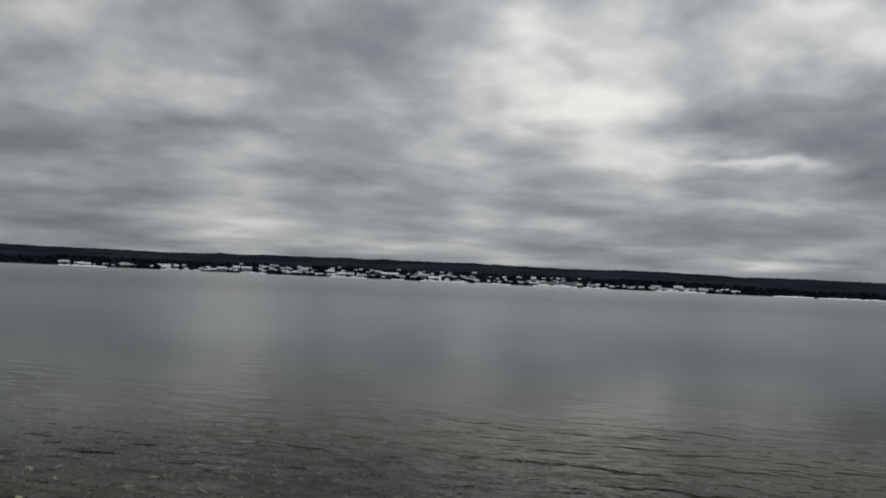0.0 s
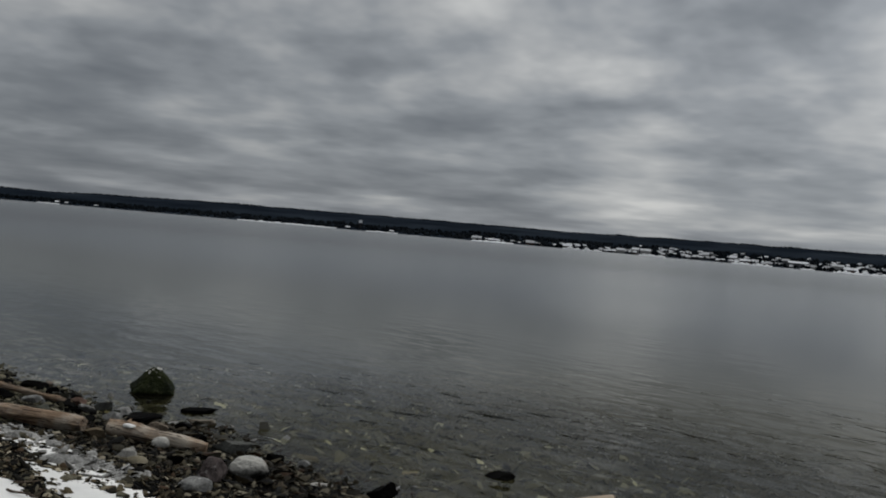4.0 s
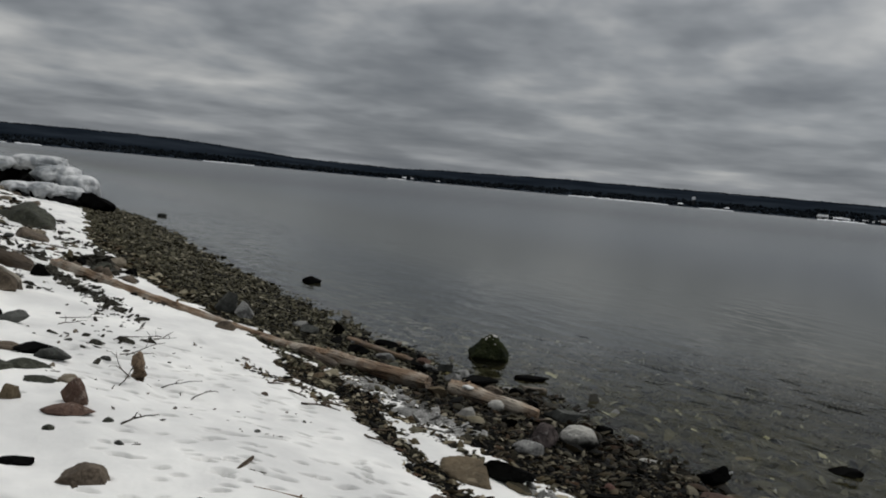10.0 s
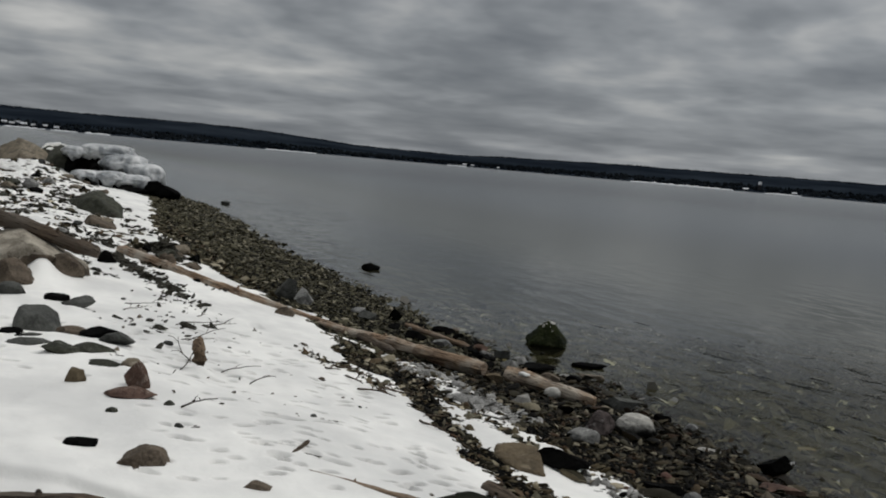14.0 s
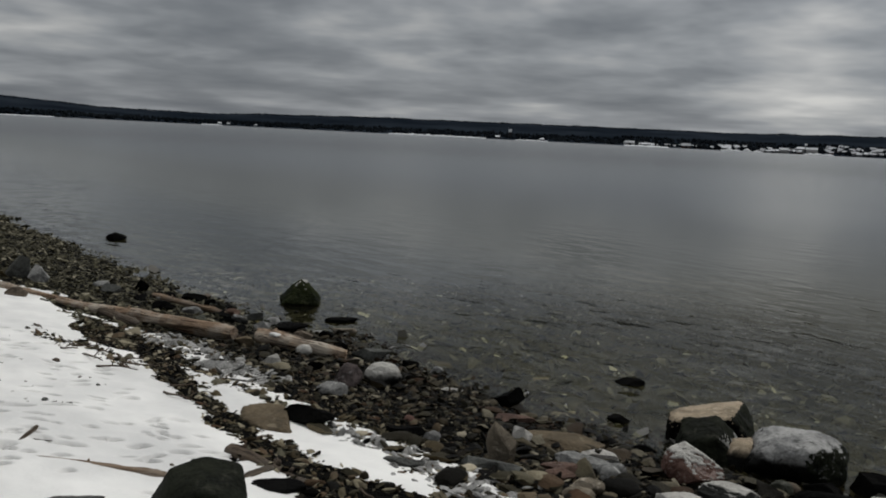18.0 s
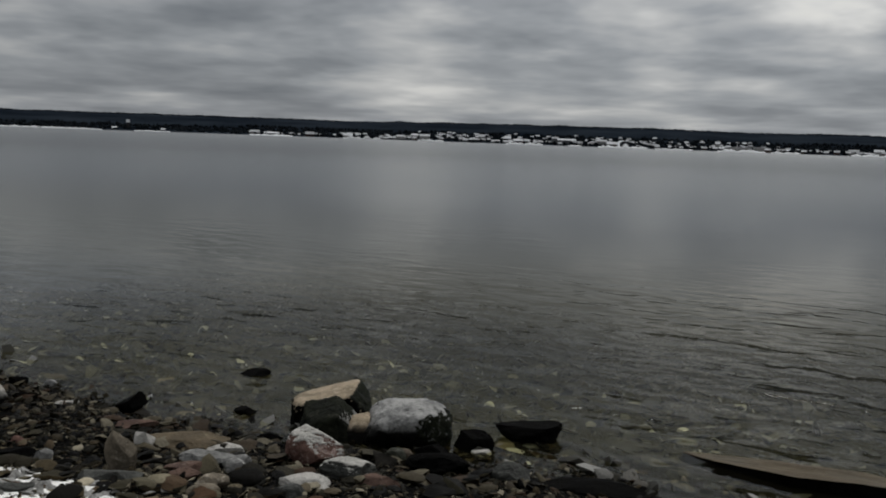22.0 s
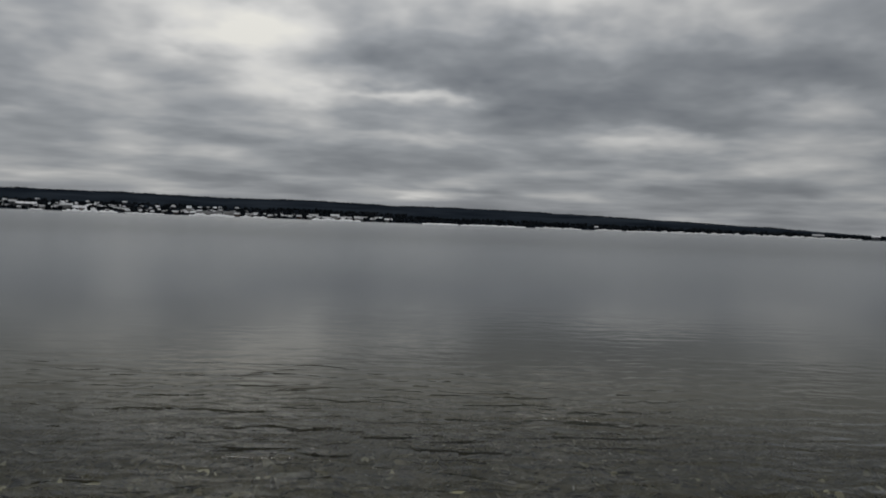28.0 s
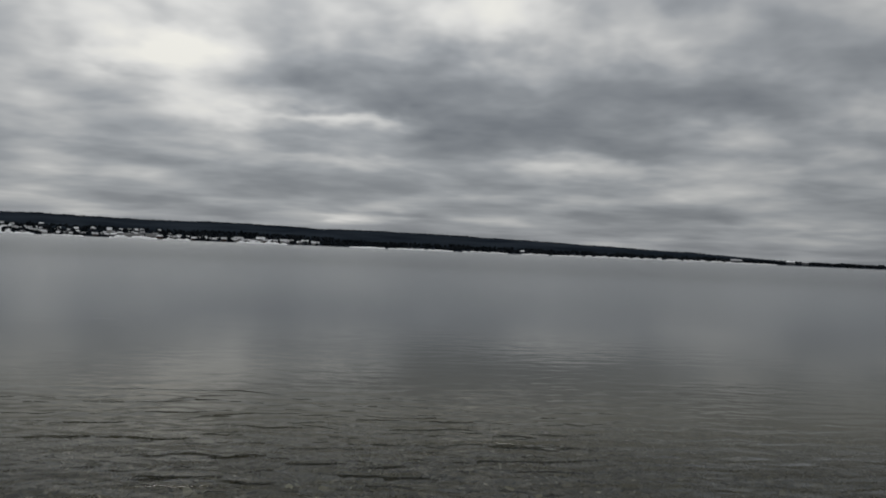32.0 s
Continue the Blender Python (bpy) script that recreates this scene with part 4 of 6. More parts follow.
boulder("boulder", "brown rounded boulder on the snow", -10.19, -0.02, 0.64, 0.44, 0.32, 0.28, 90, STONE_BROWN, 0.55, 50, 5)
boulder("rock", "dark knobbly rock at the end of the pale boulder", -10.78, 0.50, 0.62, 0.38, 0.30, 0.30, 88, STONE_BROWN, 0.5, 501, 5)
boulder("rock", "dark grey rock lying in snow", -9.38, -0.05, 0.68, 0.29, 0.18, 0.12, 90, STONE_SLATE, 0.6, 51, 4)
boulder("rock", "small black rock lying in snow", -9.10, 0.35, 0.67, 0.24, 0.15, 0.08, 88, STONE_DARK, 0.6, 52, 4)
boulder("rock", "dark rock in the snow", -8.92, 0.53, 0.66, 0.30, 0.20, 0.10, 87, STONE_SLATE, 0.6, 53, 4)
hewn("boulder", "grey-green boulder in the snow", -8.06, 0.16, 0.68, 89, STONE_SLATE,
     [((-0.05, -0.1, 1), 0.098), ((0.55, -0.2, 0.8), 0.108), ((-0.8, -0.1, 0.6), 0.14), ((0.1, -1, 0.3), 0.15), ((1, 0, 0.2), 0.185), ((-1, 0, 0), 0.165), ((0, 1, 0), 0.18), ((0, 0, -1), 0.14)], 54, 5, 12, 0.07, 0.03)
boulder("rock", "small black rock at the foot of the grey-green boulder", -7.66, -0.01, 0.655, 0.20, 0.13, 0.06, 88, STONE_DARK, 0.7, 541, 4)
boulder("rock", "small slate rock at the foot of the grey-green boulder", -7.50, 0.13, 0.655, 0.17, 0.11, 0.05, 80, STONE_SLATE, 0.7, 542, 4)
boulder("rock", "brown rock half sunk in the snow", -7.72, 0.42, 0.645, 0.24, 0.15, 0.07, 84, STONE_BROWN, 0.6, 543, 4)
boulder("rock", "flat black rock in the snow", -7.62, 0.62, 0.67, 0.30, 0.18, 0.06, 85, STONE_DARK, 0.6, 55, 4)
boulder("rock", "dark slate rock in the snow", -7.38, 0.73, 0.66, 0.28, 0.17, 0.08, 84, STONE_SLATE, 0.6, 56, 4)
boulder("rock", "dark rock at the end of the driftwood log", -12.90, 1.09, 0.55, 0.27, 0.19, 0.17, 85, STONE_DARK, 0.7, 57, 4)
boulder("boulder", "big dark riprap boulder on the point", -57.75, 1.80, 0.51, 1.89, 1.21, 0.92, 88, STONE_OLIVE, 0.8, 58, 4)
boulder("boulder", "brown riprap boulder with snow", -33.0, -0.35, 0.67, 1.3, 0.8, 0.36, 90, STONE_BROWN, 0.7, 59, 4)
boulder("rock", "dark rock on the gravel spit", -12.14, 3.34, 0.26, 0.30, 0.19, 0.27, 75, STONE_SLATE, 0.7, 60, 4)
boulder("rock", "grey rock on the gravel spit", -11.78, 3.49, 0.24, 0.26, 0.17, 0.21, 73, STONE_GREY, 0.6, 61, 4)
boulder("rock", "small dark rock standing off the gravel spit", -17.46, 6.52, 0.00, 0.41, 0.23, 0.13, 70, STONE_DARK, 0.9, 62, 4, 0.3)
boulder("rock", "small dark rock far out in the water", -35.34, 7.10, 0.00, 0.36, 0.25, 0.11, 79, STONE_SLATE, 0.5, 63, 4)
boulder("stone", "brown stone beside the driftwood log", -10.37, 2.86, 0.32, 0.24, 0.15, 0.11, 75, STONE_BROWN, 0.5, 64, 4)
boulder("rock", "brown domed rock in the snow", -4.67, 0.62, 0.57, 0.33, 0.24, 0.135, 82, STONE_BROWN, 0.5, 65, 5)
boulder("rock", "red-brown pointed rock standing in the snow", -6.03, 0.73, 0.64, 0.19, 0.12, 0.18, 83, STONE_RED, 0.8, 66, 4, 0.45)
boulder("rock", "tan rock in the snow", -6.52, 0.76, 0.66, 0.17, 0.10, 0.07, 83, STONE_TAN, 0.6, 67, 4)
boulder("rock", "flat red-brown rock in the snow", -5.84, 0.68, 0.67, 0.32, 0.21, 0.03, 83, STONE_RED, 0.6, 68, 5)
boulder("rock", "tan leaning rock in the snow", -6.10, 0.37, 0.655, 0.13, 0.07, 0.12, 100, STONE_SANDY, 0.8, 69, 4)
boulder("rock", "flat grey rock in the snow", -6.57, 0.57, 0.67, 0.28, 0.17, 0.04, 85, STONE_OLIVE, 0.5, 70, 4)
boulder("rock", "olive grey rock in the snow", -6.87, 0.31, 0.68, 0.26, 0.17, 0.09, 87, STONE_OLIVE, 0.6, 71, 4)
boulder("rock", "olive brown rock in the snow", -6.94, 0.53, 0.67, 0.34, 0.22, 0.08, 86, STONE_OLIVE, 0.6, 72, 5)
boulder("rock", "long flat dark rock in the snow", -7.21, 0.11, 0.68, 0.34, 0.17, 0.05, 89, STONE_SLATE, 0.6, 73, 5)
boulder("rock", "thin black rock showing through the snow", -4.98, 0.35, 0.645, 0.17, 0.10, 0.022, 80, STONE_DARK, 0.5, 74, 4)
boulder("rock", "small dark brown rock in the snow", -4.31, 1.12, 0.575, 0.15, 0.10, 0.045, 75, STONE_BROWN, 0.6, 75, 4)
hewn("boulder", "dark olive boulder standing in the snow", -3.49, 1.87, 0.55, 62, STONE_BLACKGREEN,
     [((0.22, -0.16, 1), 0.190), ((-0.42, -0.12, 1), 0.195), ((-1, -0.1, 0.50), 0.205), ((-0.75, -0.45, 0.75), 0.190), ((0.2, -1, 0.25), 0.20), ((0, 1, 0.2), 0.20), ((1, 0.1, 0.06), 0.195), ((0.72, -0.3, 0.75), 0.20), ((0, 0, -1), 0.2)], 76, 5, 26)
boulder("rock", "black flat rock beside the olive boulder", -3.83, 2.42, 0.44, 0.34, 0.22, 0.04, 59, STONE_DARK, 0.5, 77, 5)
boulder("rock", "dark grey rock showing through the snow", -3.86, 1.40, 0.57, 0.30, 0.19, 0.03, 72, STONE_SLATE, 0.4, 78, 5)
boulder("rock", "dark wet rock with pale spots at the water edge", -1.97, 5.74, 0.06, 0.28, 0.18, 0.13, 23, STONE_SLATE, 0.6, 79, 5)
boulder("rock", "long low black rock at the water edge", -1.42, 5.90, 0.05, 0.69, 0.27, 0.06, 18, STONE_DARK, 0.5, 80, 5)

# stones that stand out along the water's edge and round the logs
boulder("stone", "ochre brown stone beside the reddish log", -7.84, 4.30, 0.16, 0.21, 0.13, 0.09, 63, STONE_SANDY, 0.7, 801, 4)
boulder("rock", "broad grey slab dusted with frost", -6.79, 3.52, 0.26, 0.36, 0.24, 0.08, 65, STONE_FROST, 0.7, 802, 4)
boulder("stone", "flat white stone at the water edge", -5.81, 5.30, 0.05, 0.19, 0.11, 0.04, 50, STONE_PALE, 0.7, 803, 4)
boulder("stone", "long pale stone among dark cobbles", -3.84, 4.98, 0.11, 0.28, 0.14, 0.07, 30, STONE_PALE, 0.6, 804, 4)
boulder("stone", "pale rounded stone with a dark hollow", -3.50, 4.72, 0.15, 0.19, 0.13, 0.10, 40, STONE_GREY, 0.5, 805, 4)
boulder("stone", "orange-brown flat stone among cobbles", -3.64, 4.38, 0.19, 0.27, 0.14, 0.07, 33, STONE_RED, 0.7, 806, 4)
boulder("stone", "tan cobble on dark shingle", -3.28, 4.24, 0.22, 0.20, 0.13, 0.08, 41, STONE_TAN, 0.5, 807, 4)
boulder("stone", "small olive stone at the foot of a boulder", -2.88, 5.72, 0.03, 0.17, 0.11, 0.09, 29, STONE_OLIVE, 0.7, 808, 4)
boulder("stone", "red-brown flat stone among cobbles", -2.58, 5.02, 0.13, 0.34, 0.18, 0.07, 25, STONE_RED, 0.7, 809, 4)
boulder("stone", "blue-grey rounded stone on the shingle", -2.83, 4.42, 0.19, 0.20, 0.14, 0.09, 36, STONE_SLATE, 0.4, 810, 4)
boulder("stone", "pink pebble among wet stones", -5.00, 4.18, 0.19, 0.11, 0.07, 0.05, 53, STONE_PINK, 0.5, 811, 3)
boulder("stone", "pale grey stone by the wrack", -4.52, 4.02, 0.22, 0.13, 0.08, 0.07, 51, STONE_GREY, 0.6, 812, 4)
boulder("rock", "dark flat slab on the shingle", -4.69, 3.92, 0.23, 0.30, 0.16, 0.06, 33, STONE_DARK, 0.8, 813, 4)
boulder("rock", "black rock at the water edge", -3.94, 5.63, 0.02, 0.18, 0.10, 0.05, 38, STONE_DARK, 0.7, 814, 4)
boulder("rock", "black slab sloping into the water", -2.48, 5.74, 0.04, 0.40, 0.20, 0.09, 8, STONE_DARK, 0.8, 815, 4)
boulder("rock", "black rock by the pale boulder", -2.75, 6.05, 0.0, 0.26, 0.15, 0.09, 15, STONE_DARK, 0.7, 816, 4)
boulder("stone", "pale flat stone in the shallows", -2.46, 6.31, -0.01, 0.16, 0.10, 0.03, 24, STONE_PALE, 0.6, 817, 4)
boulder("stone", "dark angular stone by the gravel spit", -11.50, 4.71, 0.06, 0.19, 0.12, 0.17, 68, STONE_DARK, 0.9, 818, 4)
boulder("stone", "dark slate stone by the gravel spit", -11.12, 4.16, 0.13, 0.24, 0.15, 0.13, 69, STONE_SLATE, 0.7, 819, 4)
boulder("stone", "black stone at the edge of the gravel spit", -10.87, 5.15, 0.01, 0.32, 0.18, 0.11, 65, STONE_DARK, 0.7, 820, 4)
boulder("stone", "grey stone beside the thin stick", -9.78, 4.64, 0.08, 0.25, 0.16, 0.10, 65, STONE_GREY, 0.6, 821, 4)
boulder("stone", "dark stone behind the log", -9.93, 4.34, 0.12, 0.30, 0.18, 0.12, 66, STONE_DARK, 0.7, 822, 4)
boulder("stone", "grey cobble behind the log", -11.53, 4.18, 0.13, 0.22, 0.14, 0.11, 70, STONE_GREY, 0.5, 823, 4)
boulder("rock", "black rock between log and water", -9.08, 4.82, 0.07, 0.32, 0.18, 0.09, 62, STONE_DARK, 0.8, 824, 4)
boulder("rock", "red-brown rock between log and water", -9.80, 5.11, 0.02, 0.28, 0.16, 0.10, 62, STONE_RED, 0.7, 825, 4)
rng = random.Random(52)
for k in range(42):
    x = rng.uniform(-11.2, -7.4)
    y = waterline(x) - rng.uniform(-0.1, 0.95)
    size = rng.uniform(0.10, 0.24)
    mat = rng.choice((STONE_DARK, STONE_DARK, STONE_SLATE, STONE_OLIVE, STONE_BROWN, STONE_GREY))
    boulder("stone", {"dark_wet_stone": "black", "slate_stone": "slate grey", "olive_stone": "olive grey", "brown_stone": "brown", "grey_stone": "pale grey"}[mat.name] + " angular stone between the logs and the water", x, y, ground_height(x, y), size, size * rng.uniform(0.55, 0.8), size * rng.uniform(0.25, 0.5), rng.uniform(0, 180), mat, 0.8, 830 + k, 3)


bpy.context.view_layer.update()
for ob in list(scene.objects):
    what = ob.get("label", "")
    if "weed-covered" in what:
        cap(ob, 0.86, 0.008, 401, "white_crust", "white crust on the top", STONE_PALE)
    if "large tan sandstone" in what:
        # side shade put into the colour: black on steep faces, olive on one slope
        coat(ob, (0.0, 0.0, -1.0), -0.42, 31, "weedy_side", "black sides with the shade put in", STONE_DARK)
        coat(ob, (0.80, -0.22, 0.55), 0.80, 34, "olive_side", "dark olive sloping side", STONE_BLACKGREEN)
    if "leaning on a tan boulder" in what:
        coat(ob, (0.93, -0.15, 0.33), 0.955, 33, "white_crust", "white crusted edge", STONE_FROST)
    if "large rounded pale" in what:
        coat(ob, (0.9, -0.5, 0.0), 0.66, 32, "weedy_side", "black weedy side", STONE_WEEDED)
    if "brown riprap" in what or "dark riprap" in what:
        cap(ob, 0.75, 0.08, 403)
    if "large pale weathered" in what:
        # darker brown on the faces turned down and towards one end
        coat(ob, (0.75, -0.55, -0.45), 0.62, 35, "dark_end", "dark brown end", STONE_BROWN)
    if "white frosted" in what:
        cap(ob, 0.55, 0.004, 404, "frost", "white frosted top", STONE_PALE)
    if "red sides" in what:
        cap(ob, 0.54, 0.004, 405, "white_crust", "white veined crust", STONE_PALE)


# ---- the ice-covered rocks on the point ----
def icy_rock(x, y, w, d, top, ice, seed, label="dark rock capped with lumpy white frozen spray"):
    """A rock that reaches up to top; ice: the thickness of the frozen cap that drapes it."""
    z = max(ground_height(x, y), 0.0)
    ob = boulder("icy_rock", label, x, y, z, w, d, top - z, 84 + 12 * math.sin(seed), STONE_DARK, 0.6, seed, 4)
    ob["group"] = "icy rocks of the point"
    if ice:
        v, f = BALLS[5]
        rng = np.random.default_rng(seed)
        off = Vector(rng.uniform(-30, 30, 3))
        q = v.copy()
        for k, c in enumerate(q):
            a = math.atan2(c[1], c[0])
            drip = noise.noise(Vector((math.cos(a) * 2.6, math.sin(a) * 2.6, 0)) + off)
            lump = noise.fractal(Vector(c) * 1.9 + off, 0.8, 2.0, 4)
            zz = c[2] * (0.8 + (1.3 * max(drip, -0.3) if c[2] < 0 else 0.2))
            r = 1.0 + 0.12 * lump + 0.07 * drip
            flat = 1.0 - 0.25 * max(c[2], 0.0) ** 3
            q[k] = (c[0] * r, c[1] * r, zz * flat * (1 + 0.06 * lump))
        q = q * np.array((w * 0.66, d * 0.68, ice * 0.66)) + np.array((0, 0, top - z - ice * 0.48))
        part("ice", mesh_of("ice", q, f, ICE), ob, "lumpy white ice with drips")
    return ob


icy_rock(-33.3, 4.50, 1.3, 1.2, 0.80, 0, 501, "black wet rock at the foot of the icy rocks")
icy_rock(-33.1, 3.50, 1.3, 1.0, 0.62, 0, 510, "black rock under the frozen spray")
icy_rock(-34.3, 2.50, 0.9, 0.8, 1.22, 0, 511, "black rock between caps of frozen spray")
icy_rock(-33.6, 3.55, 0.95, 0.9, 0.92, 0.52, 502)
icy_rock(-33.7, 2.80, 0.90, 0.9, 0.98, 0.48, 503)
icy_rock(-33.9, 2.05, 0.80, 0.9, 0.95, 0.38, 513)
icy_rock(-34.2, 4.00, 1.00, 1.1, 1.30, 1.00, 504)
icy_rock(-34.7, 3.35, 1.30, 1.2, 1.56, 0.80, 505)
icy_rock(-35.4, 2.80, 1.45, 1.2, 1.86, 0.58, 506)
icy_rock(-35.6, 1.85, 0.90, 1.0, 1.72, 0.42, 507)
boulder("boulder", "dark angular riprap boulder between icy rocks", -37.0, 1.0, 0.62, 1.3, 1.1, 0.85, 84, STONE_DARK, 0.8, 521, 3)
hewn("boulder", "olive riprap boulder on the snowy point", -36.2, 1.30, 1.14, 82, STONE_OLIVE,
     [((0.5, -0.35, 0.8), 0.34), ((-0.6, -0.3, 0.75), 0.38), ((0, -1, 0.2), 0.45), ((1, 0, 0.1), 0.62), ((-1, 0, 0.1), 0.55), ((0, 1, 0.2), 0.5), ((0, 0, -1), 0.6)], 522, 4, 20)
hewn("boulder", "tan angular riprap boulder on the snowy point", -36.0, 0.05, 1.12, 88, STONE_TAN,
     [((0.45, -0.45, 0.8), 0.36), ((-0.5, -0.5, 0.75), 0.42), ((0.2, -1, 0.1), 0.5), ((1, 0, 0.1), 0.85), ((-1, 0, 0.1), 0.85), ((0, 1, 0.2), 0.6), ((0, 0, -1), 0.6)], 523, 4, 22)

# pale flat stones on the bed of the shallows
for k, (x, y, s) in enumerate((
    (-2.51, 6.48, 0.17), (-2.24, 6.84, 0.19), (-1.97, 6.38, 0.06), (-1.00, 6.72, 0.07), (-1.66, 8.24, 0.07), (-1.43, 8.49, 0.12), (-3.01, 10.24, 0.10), (-2.54, 9.56, 0.08), (-1.08, 7.38, 0.16), (-1.36, 6.63, 0.10), (-2.91, 8.06, 0.10), (-3.24, 8.16, 0.13), (-6.09, 6.69, 0.19), (-4.60, 6.12, 0.11), (-7.06, 8.08, 0.13), (-5.06, 5.87, 0.19),
)):
    ob = boulder("stone", "flat pale stone lying on the bed of the shallows", x, y, min(ground_height(x, y), -0.05), s, s * 0.8, 0.035, 20 + 37 * k, STONE_WHITE if k % 3 else STONE_TAN, 0.7, 940 + k, 3)

# ---- stones of the bank beyond, and rubble round the log ----
rng = random.Random(31)
MIXED = [STONE_SLATE, STONE_OLIVE, STONE_BROWN, STONE_DARK, STONE_GREY, STONE_TAN]
WORDS = {"slate_stone": "slate grey", "olive_stone": "olive grey", "brown_stone": "brown", "dark_wet_stone": "black", "grey_stone": "pale grey", "tan_sandstone": "tan", "red_brown_stone": "red-brown"}
for k in range(110):
    x, y = rng.uniform(-48, -11.5), rng.uniform(-3.5, 2.5)
    if x > -15 and -0.3 < y < 1.9:
        continue
    s = rng.uniform(0.12, 0.45) * (1.0 + max(0, (-20 - x)) * 0.012)
    mat = rng.choice(MIXED)
    boulder("rock", WORDS[mat.name] + " rock lying in snow on the upper bank", x, y, ground_height(x, y) + 0.03, s, s * rng.uniform(0.6, 1.0), s * rng.uniform(0.3, 0.6), rng.uniform(0, 180), mat, 0.6, 600 + k, 3)
for k in range(26):
    a, r = rng.uniform(0, 6.3), 0.55 * math.sqrt(rng.random())
    x, y = -14.4 + 1.5 * r * math.cos(a), 2.1 + r * math.sin(a)
    s = rng.uniform(0.10, 0.28)
    boulder("rock", "dark rubble stone in a heap beside the log", x, y, ground_height(x, y) + 0.16 * (0.55 - r), s, s * 0.8, s * 0.6, rng.uniform(0, 180), rng.choice(MIXED[:4]), 0.7, 700 + k, 3)
for k in range(24):
    x = rng.uniform(-9.5, -4.0)
    y = rng.uniform(-0.6, 2.4)
    s = rng.uniform(0.03, 0.10)
    if math.hypot(x + 4.6, y - 0.7) < 0.5:
        continue
    mat = rng.choice(MIXED)
    boulder("rock", WORDS[mat.name] + " pebble showing through the snow", x, y, snow_top(x, y) - 0.004, s, s * rng.uniform(0.5, 0.9), s * 0.4, rng.uniform(0, 180), mat, 0.4, 760 + k, 3)


# ---- driftwood ----
def log(name, label, a, b, r0, r1, mat, seed, sag=0.0, ends=True, knots=5):
    """A barkless log from a to b with knots; its mesh lies along its own x axis."""
    a, b = Vector(a), Vector(b)
    along = b - a
    length = along.length
    rng = random.Random(seed)
    count = max(12, int(length / 0.12))
    line, radii = [], []
    for i in range(count + 1):
        t = i / count
        wob = noise.noise(Vector((t * length * 0.6, seed, 0)))
        line.append((t * length, 0.05 * wob * min(1, length / 3), -sag * math.sin(math.pi * t) + 0.035 * noise.noise(Vector((t * length * 0.7, 0, seed)))))
        r = r0 + (r1 - r0) * t
        if t in (0, 1):
            r *= 0.72
        radii.append(r * (1 + 0.10 * noise.noise(Vector((t * length * 1.5, 7, seed)))))
    v, f = tube(line, radii, 16, seed, 0.34)
    ob = new(name, mesh_of(name, v, f, mat, True, 50))
    turn = along.to_track_quat("X", "Z").to_matrix().to_4x4()
    ob.matrix_basis = Matrix.Translation(a) @ turn
    for k in range(knots):
        t = rng.uniform(0.1, 0.9)
        ang = rng.uniform(-0.3, 1.9)
        r = r0 + (r1 - r0) * t
        q = Vector((t * length, math.cos(ang) * r * 0.7, math.sin(ang) * r * 0.7))
        w = Vector((rng.uniform(-0.3, 0.3), math.cos(ang), math.sin(ang))).normalized()
        kv, kf = tube([q, q + w * r * 0.5, q + w * r * rng.uniform(0.6, 1.1)], [r * 0.38, r * 0.26, r * 0.14], 7, k, 0.15)
        part("knot", mesh_of("knot", kv, kf, mat), ob)
    return tagged(ob, label, "driftwood", "driftwood on the beach")


log("driftwood_log", "long tapering tan driftwood pole sunk in the snow edge", (-14.25, 1.36, 0.570), (-9.95, 3.36, 0.262), 0.080, 0.042, WOOD_RED, 3, 0.0, True, 5)
log("driftwood_log", "bleached reddish driftwood log raised over wet stones", (-10.15, 3.22, 0.285), (-7.85, 4.20, 0.285), 0.052, 0.078, WOOD_RED, 7, 0.0, True, 4)
log("driftwood_log", "short broken stub beside the reddish log", (-9.35, 3.42, 0.30), (-8.75, 3.60, 0.235), 0.05, 0.045, WOOD_DARK, 13, 0.0, True, 2)
tan_log = log("driftwood_log", "short tan driftwood log among wet stones", (-7.88, 4.46, 0.235), (-7.22, 5.10, 0.105), 0.088, 0.060, WOOD_RED, 4, 0.0, True, 3)
log("driftwood_log", "brown driftwood log leaning on a pale boulder", (-11.35, -0.62, 1.36), (-11.00, 0.84, 0.89), 0.10, 0.075, WOOD_DARK, 5, 0.0, True, 5)
log("driftwood_log", "thick brown log half buried in snow", (-4.24, -0.62, 0.655), (-4.09, 0.40, 0.625), 0.075, 0.050, WOOD_DARK, 6, 0.0, True, 1)
log("driftwood_log", "thin grey driftwood stick among stones by the water", (-10.9, 4.62, 0.13), (-9.65, 5.00, 0.09), 0.040, 0.030, WOOD, 8, 0.0, True, 2)
log("driftwood_log", "rotten brown branch on the wrack line", (-4.50, 2.50, 0.43), (-3.78, 2.66, 0.40), 0.055, 0.035, WOOD_DARK, 9, 0.0, True, 4)
log("driftwood_log", "grey stick lying across the snow beside a boulder", (-3.93, 2.22, 0.47), (-4.10, 2.56, 0.44), 0.032, 0.022, TWIG, 15, 0.0, True, 1)
log("driftwood_log", "thin brown branch with a pointed tip in the snow", (-4.54, 1.45, 0.575), (-4.13, 1.96, 0.515), 0.007, 0.036, WOOD, 16, 0.0, True, 1)


bpy.context.view_layer.update()
v, f = rough_ball(408, 3, 0.0, 0.35)
part("snow_patch", mesh_of("snow_patch", v * np.array((0.06, 0.045, 0.03)) + np.array((0.20, -0.045, 0.052)), f, SNOW), tan_log, "patch of frozen white snow")


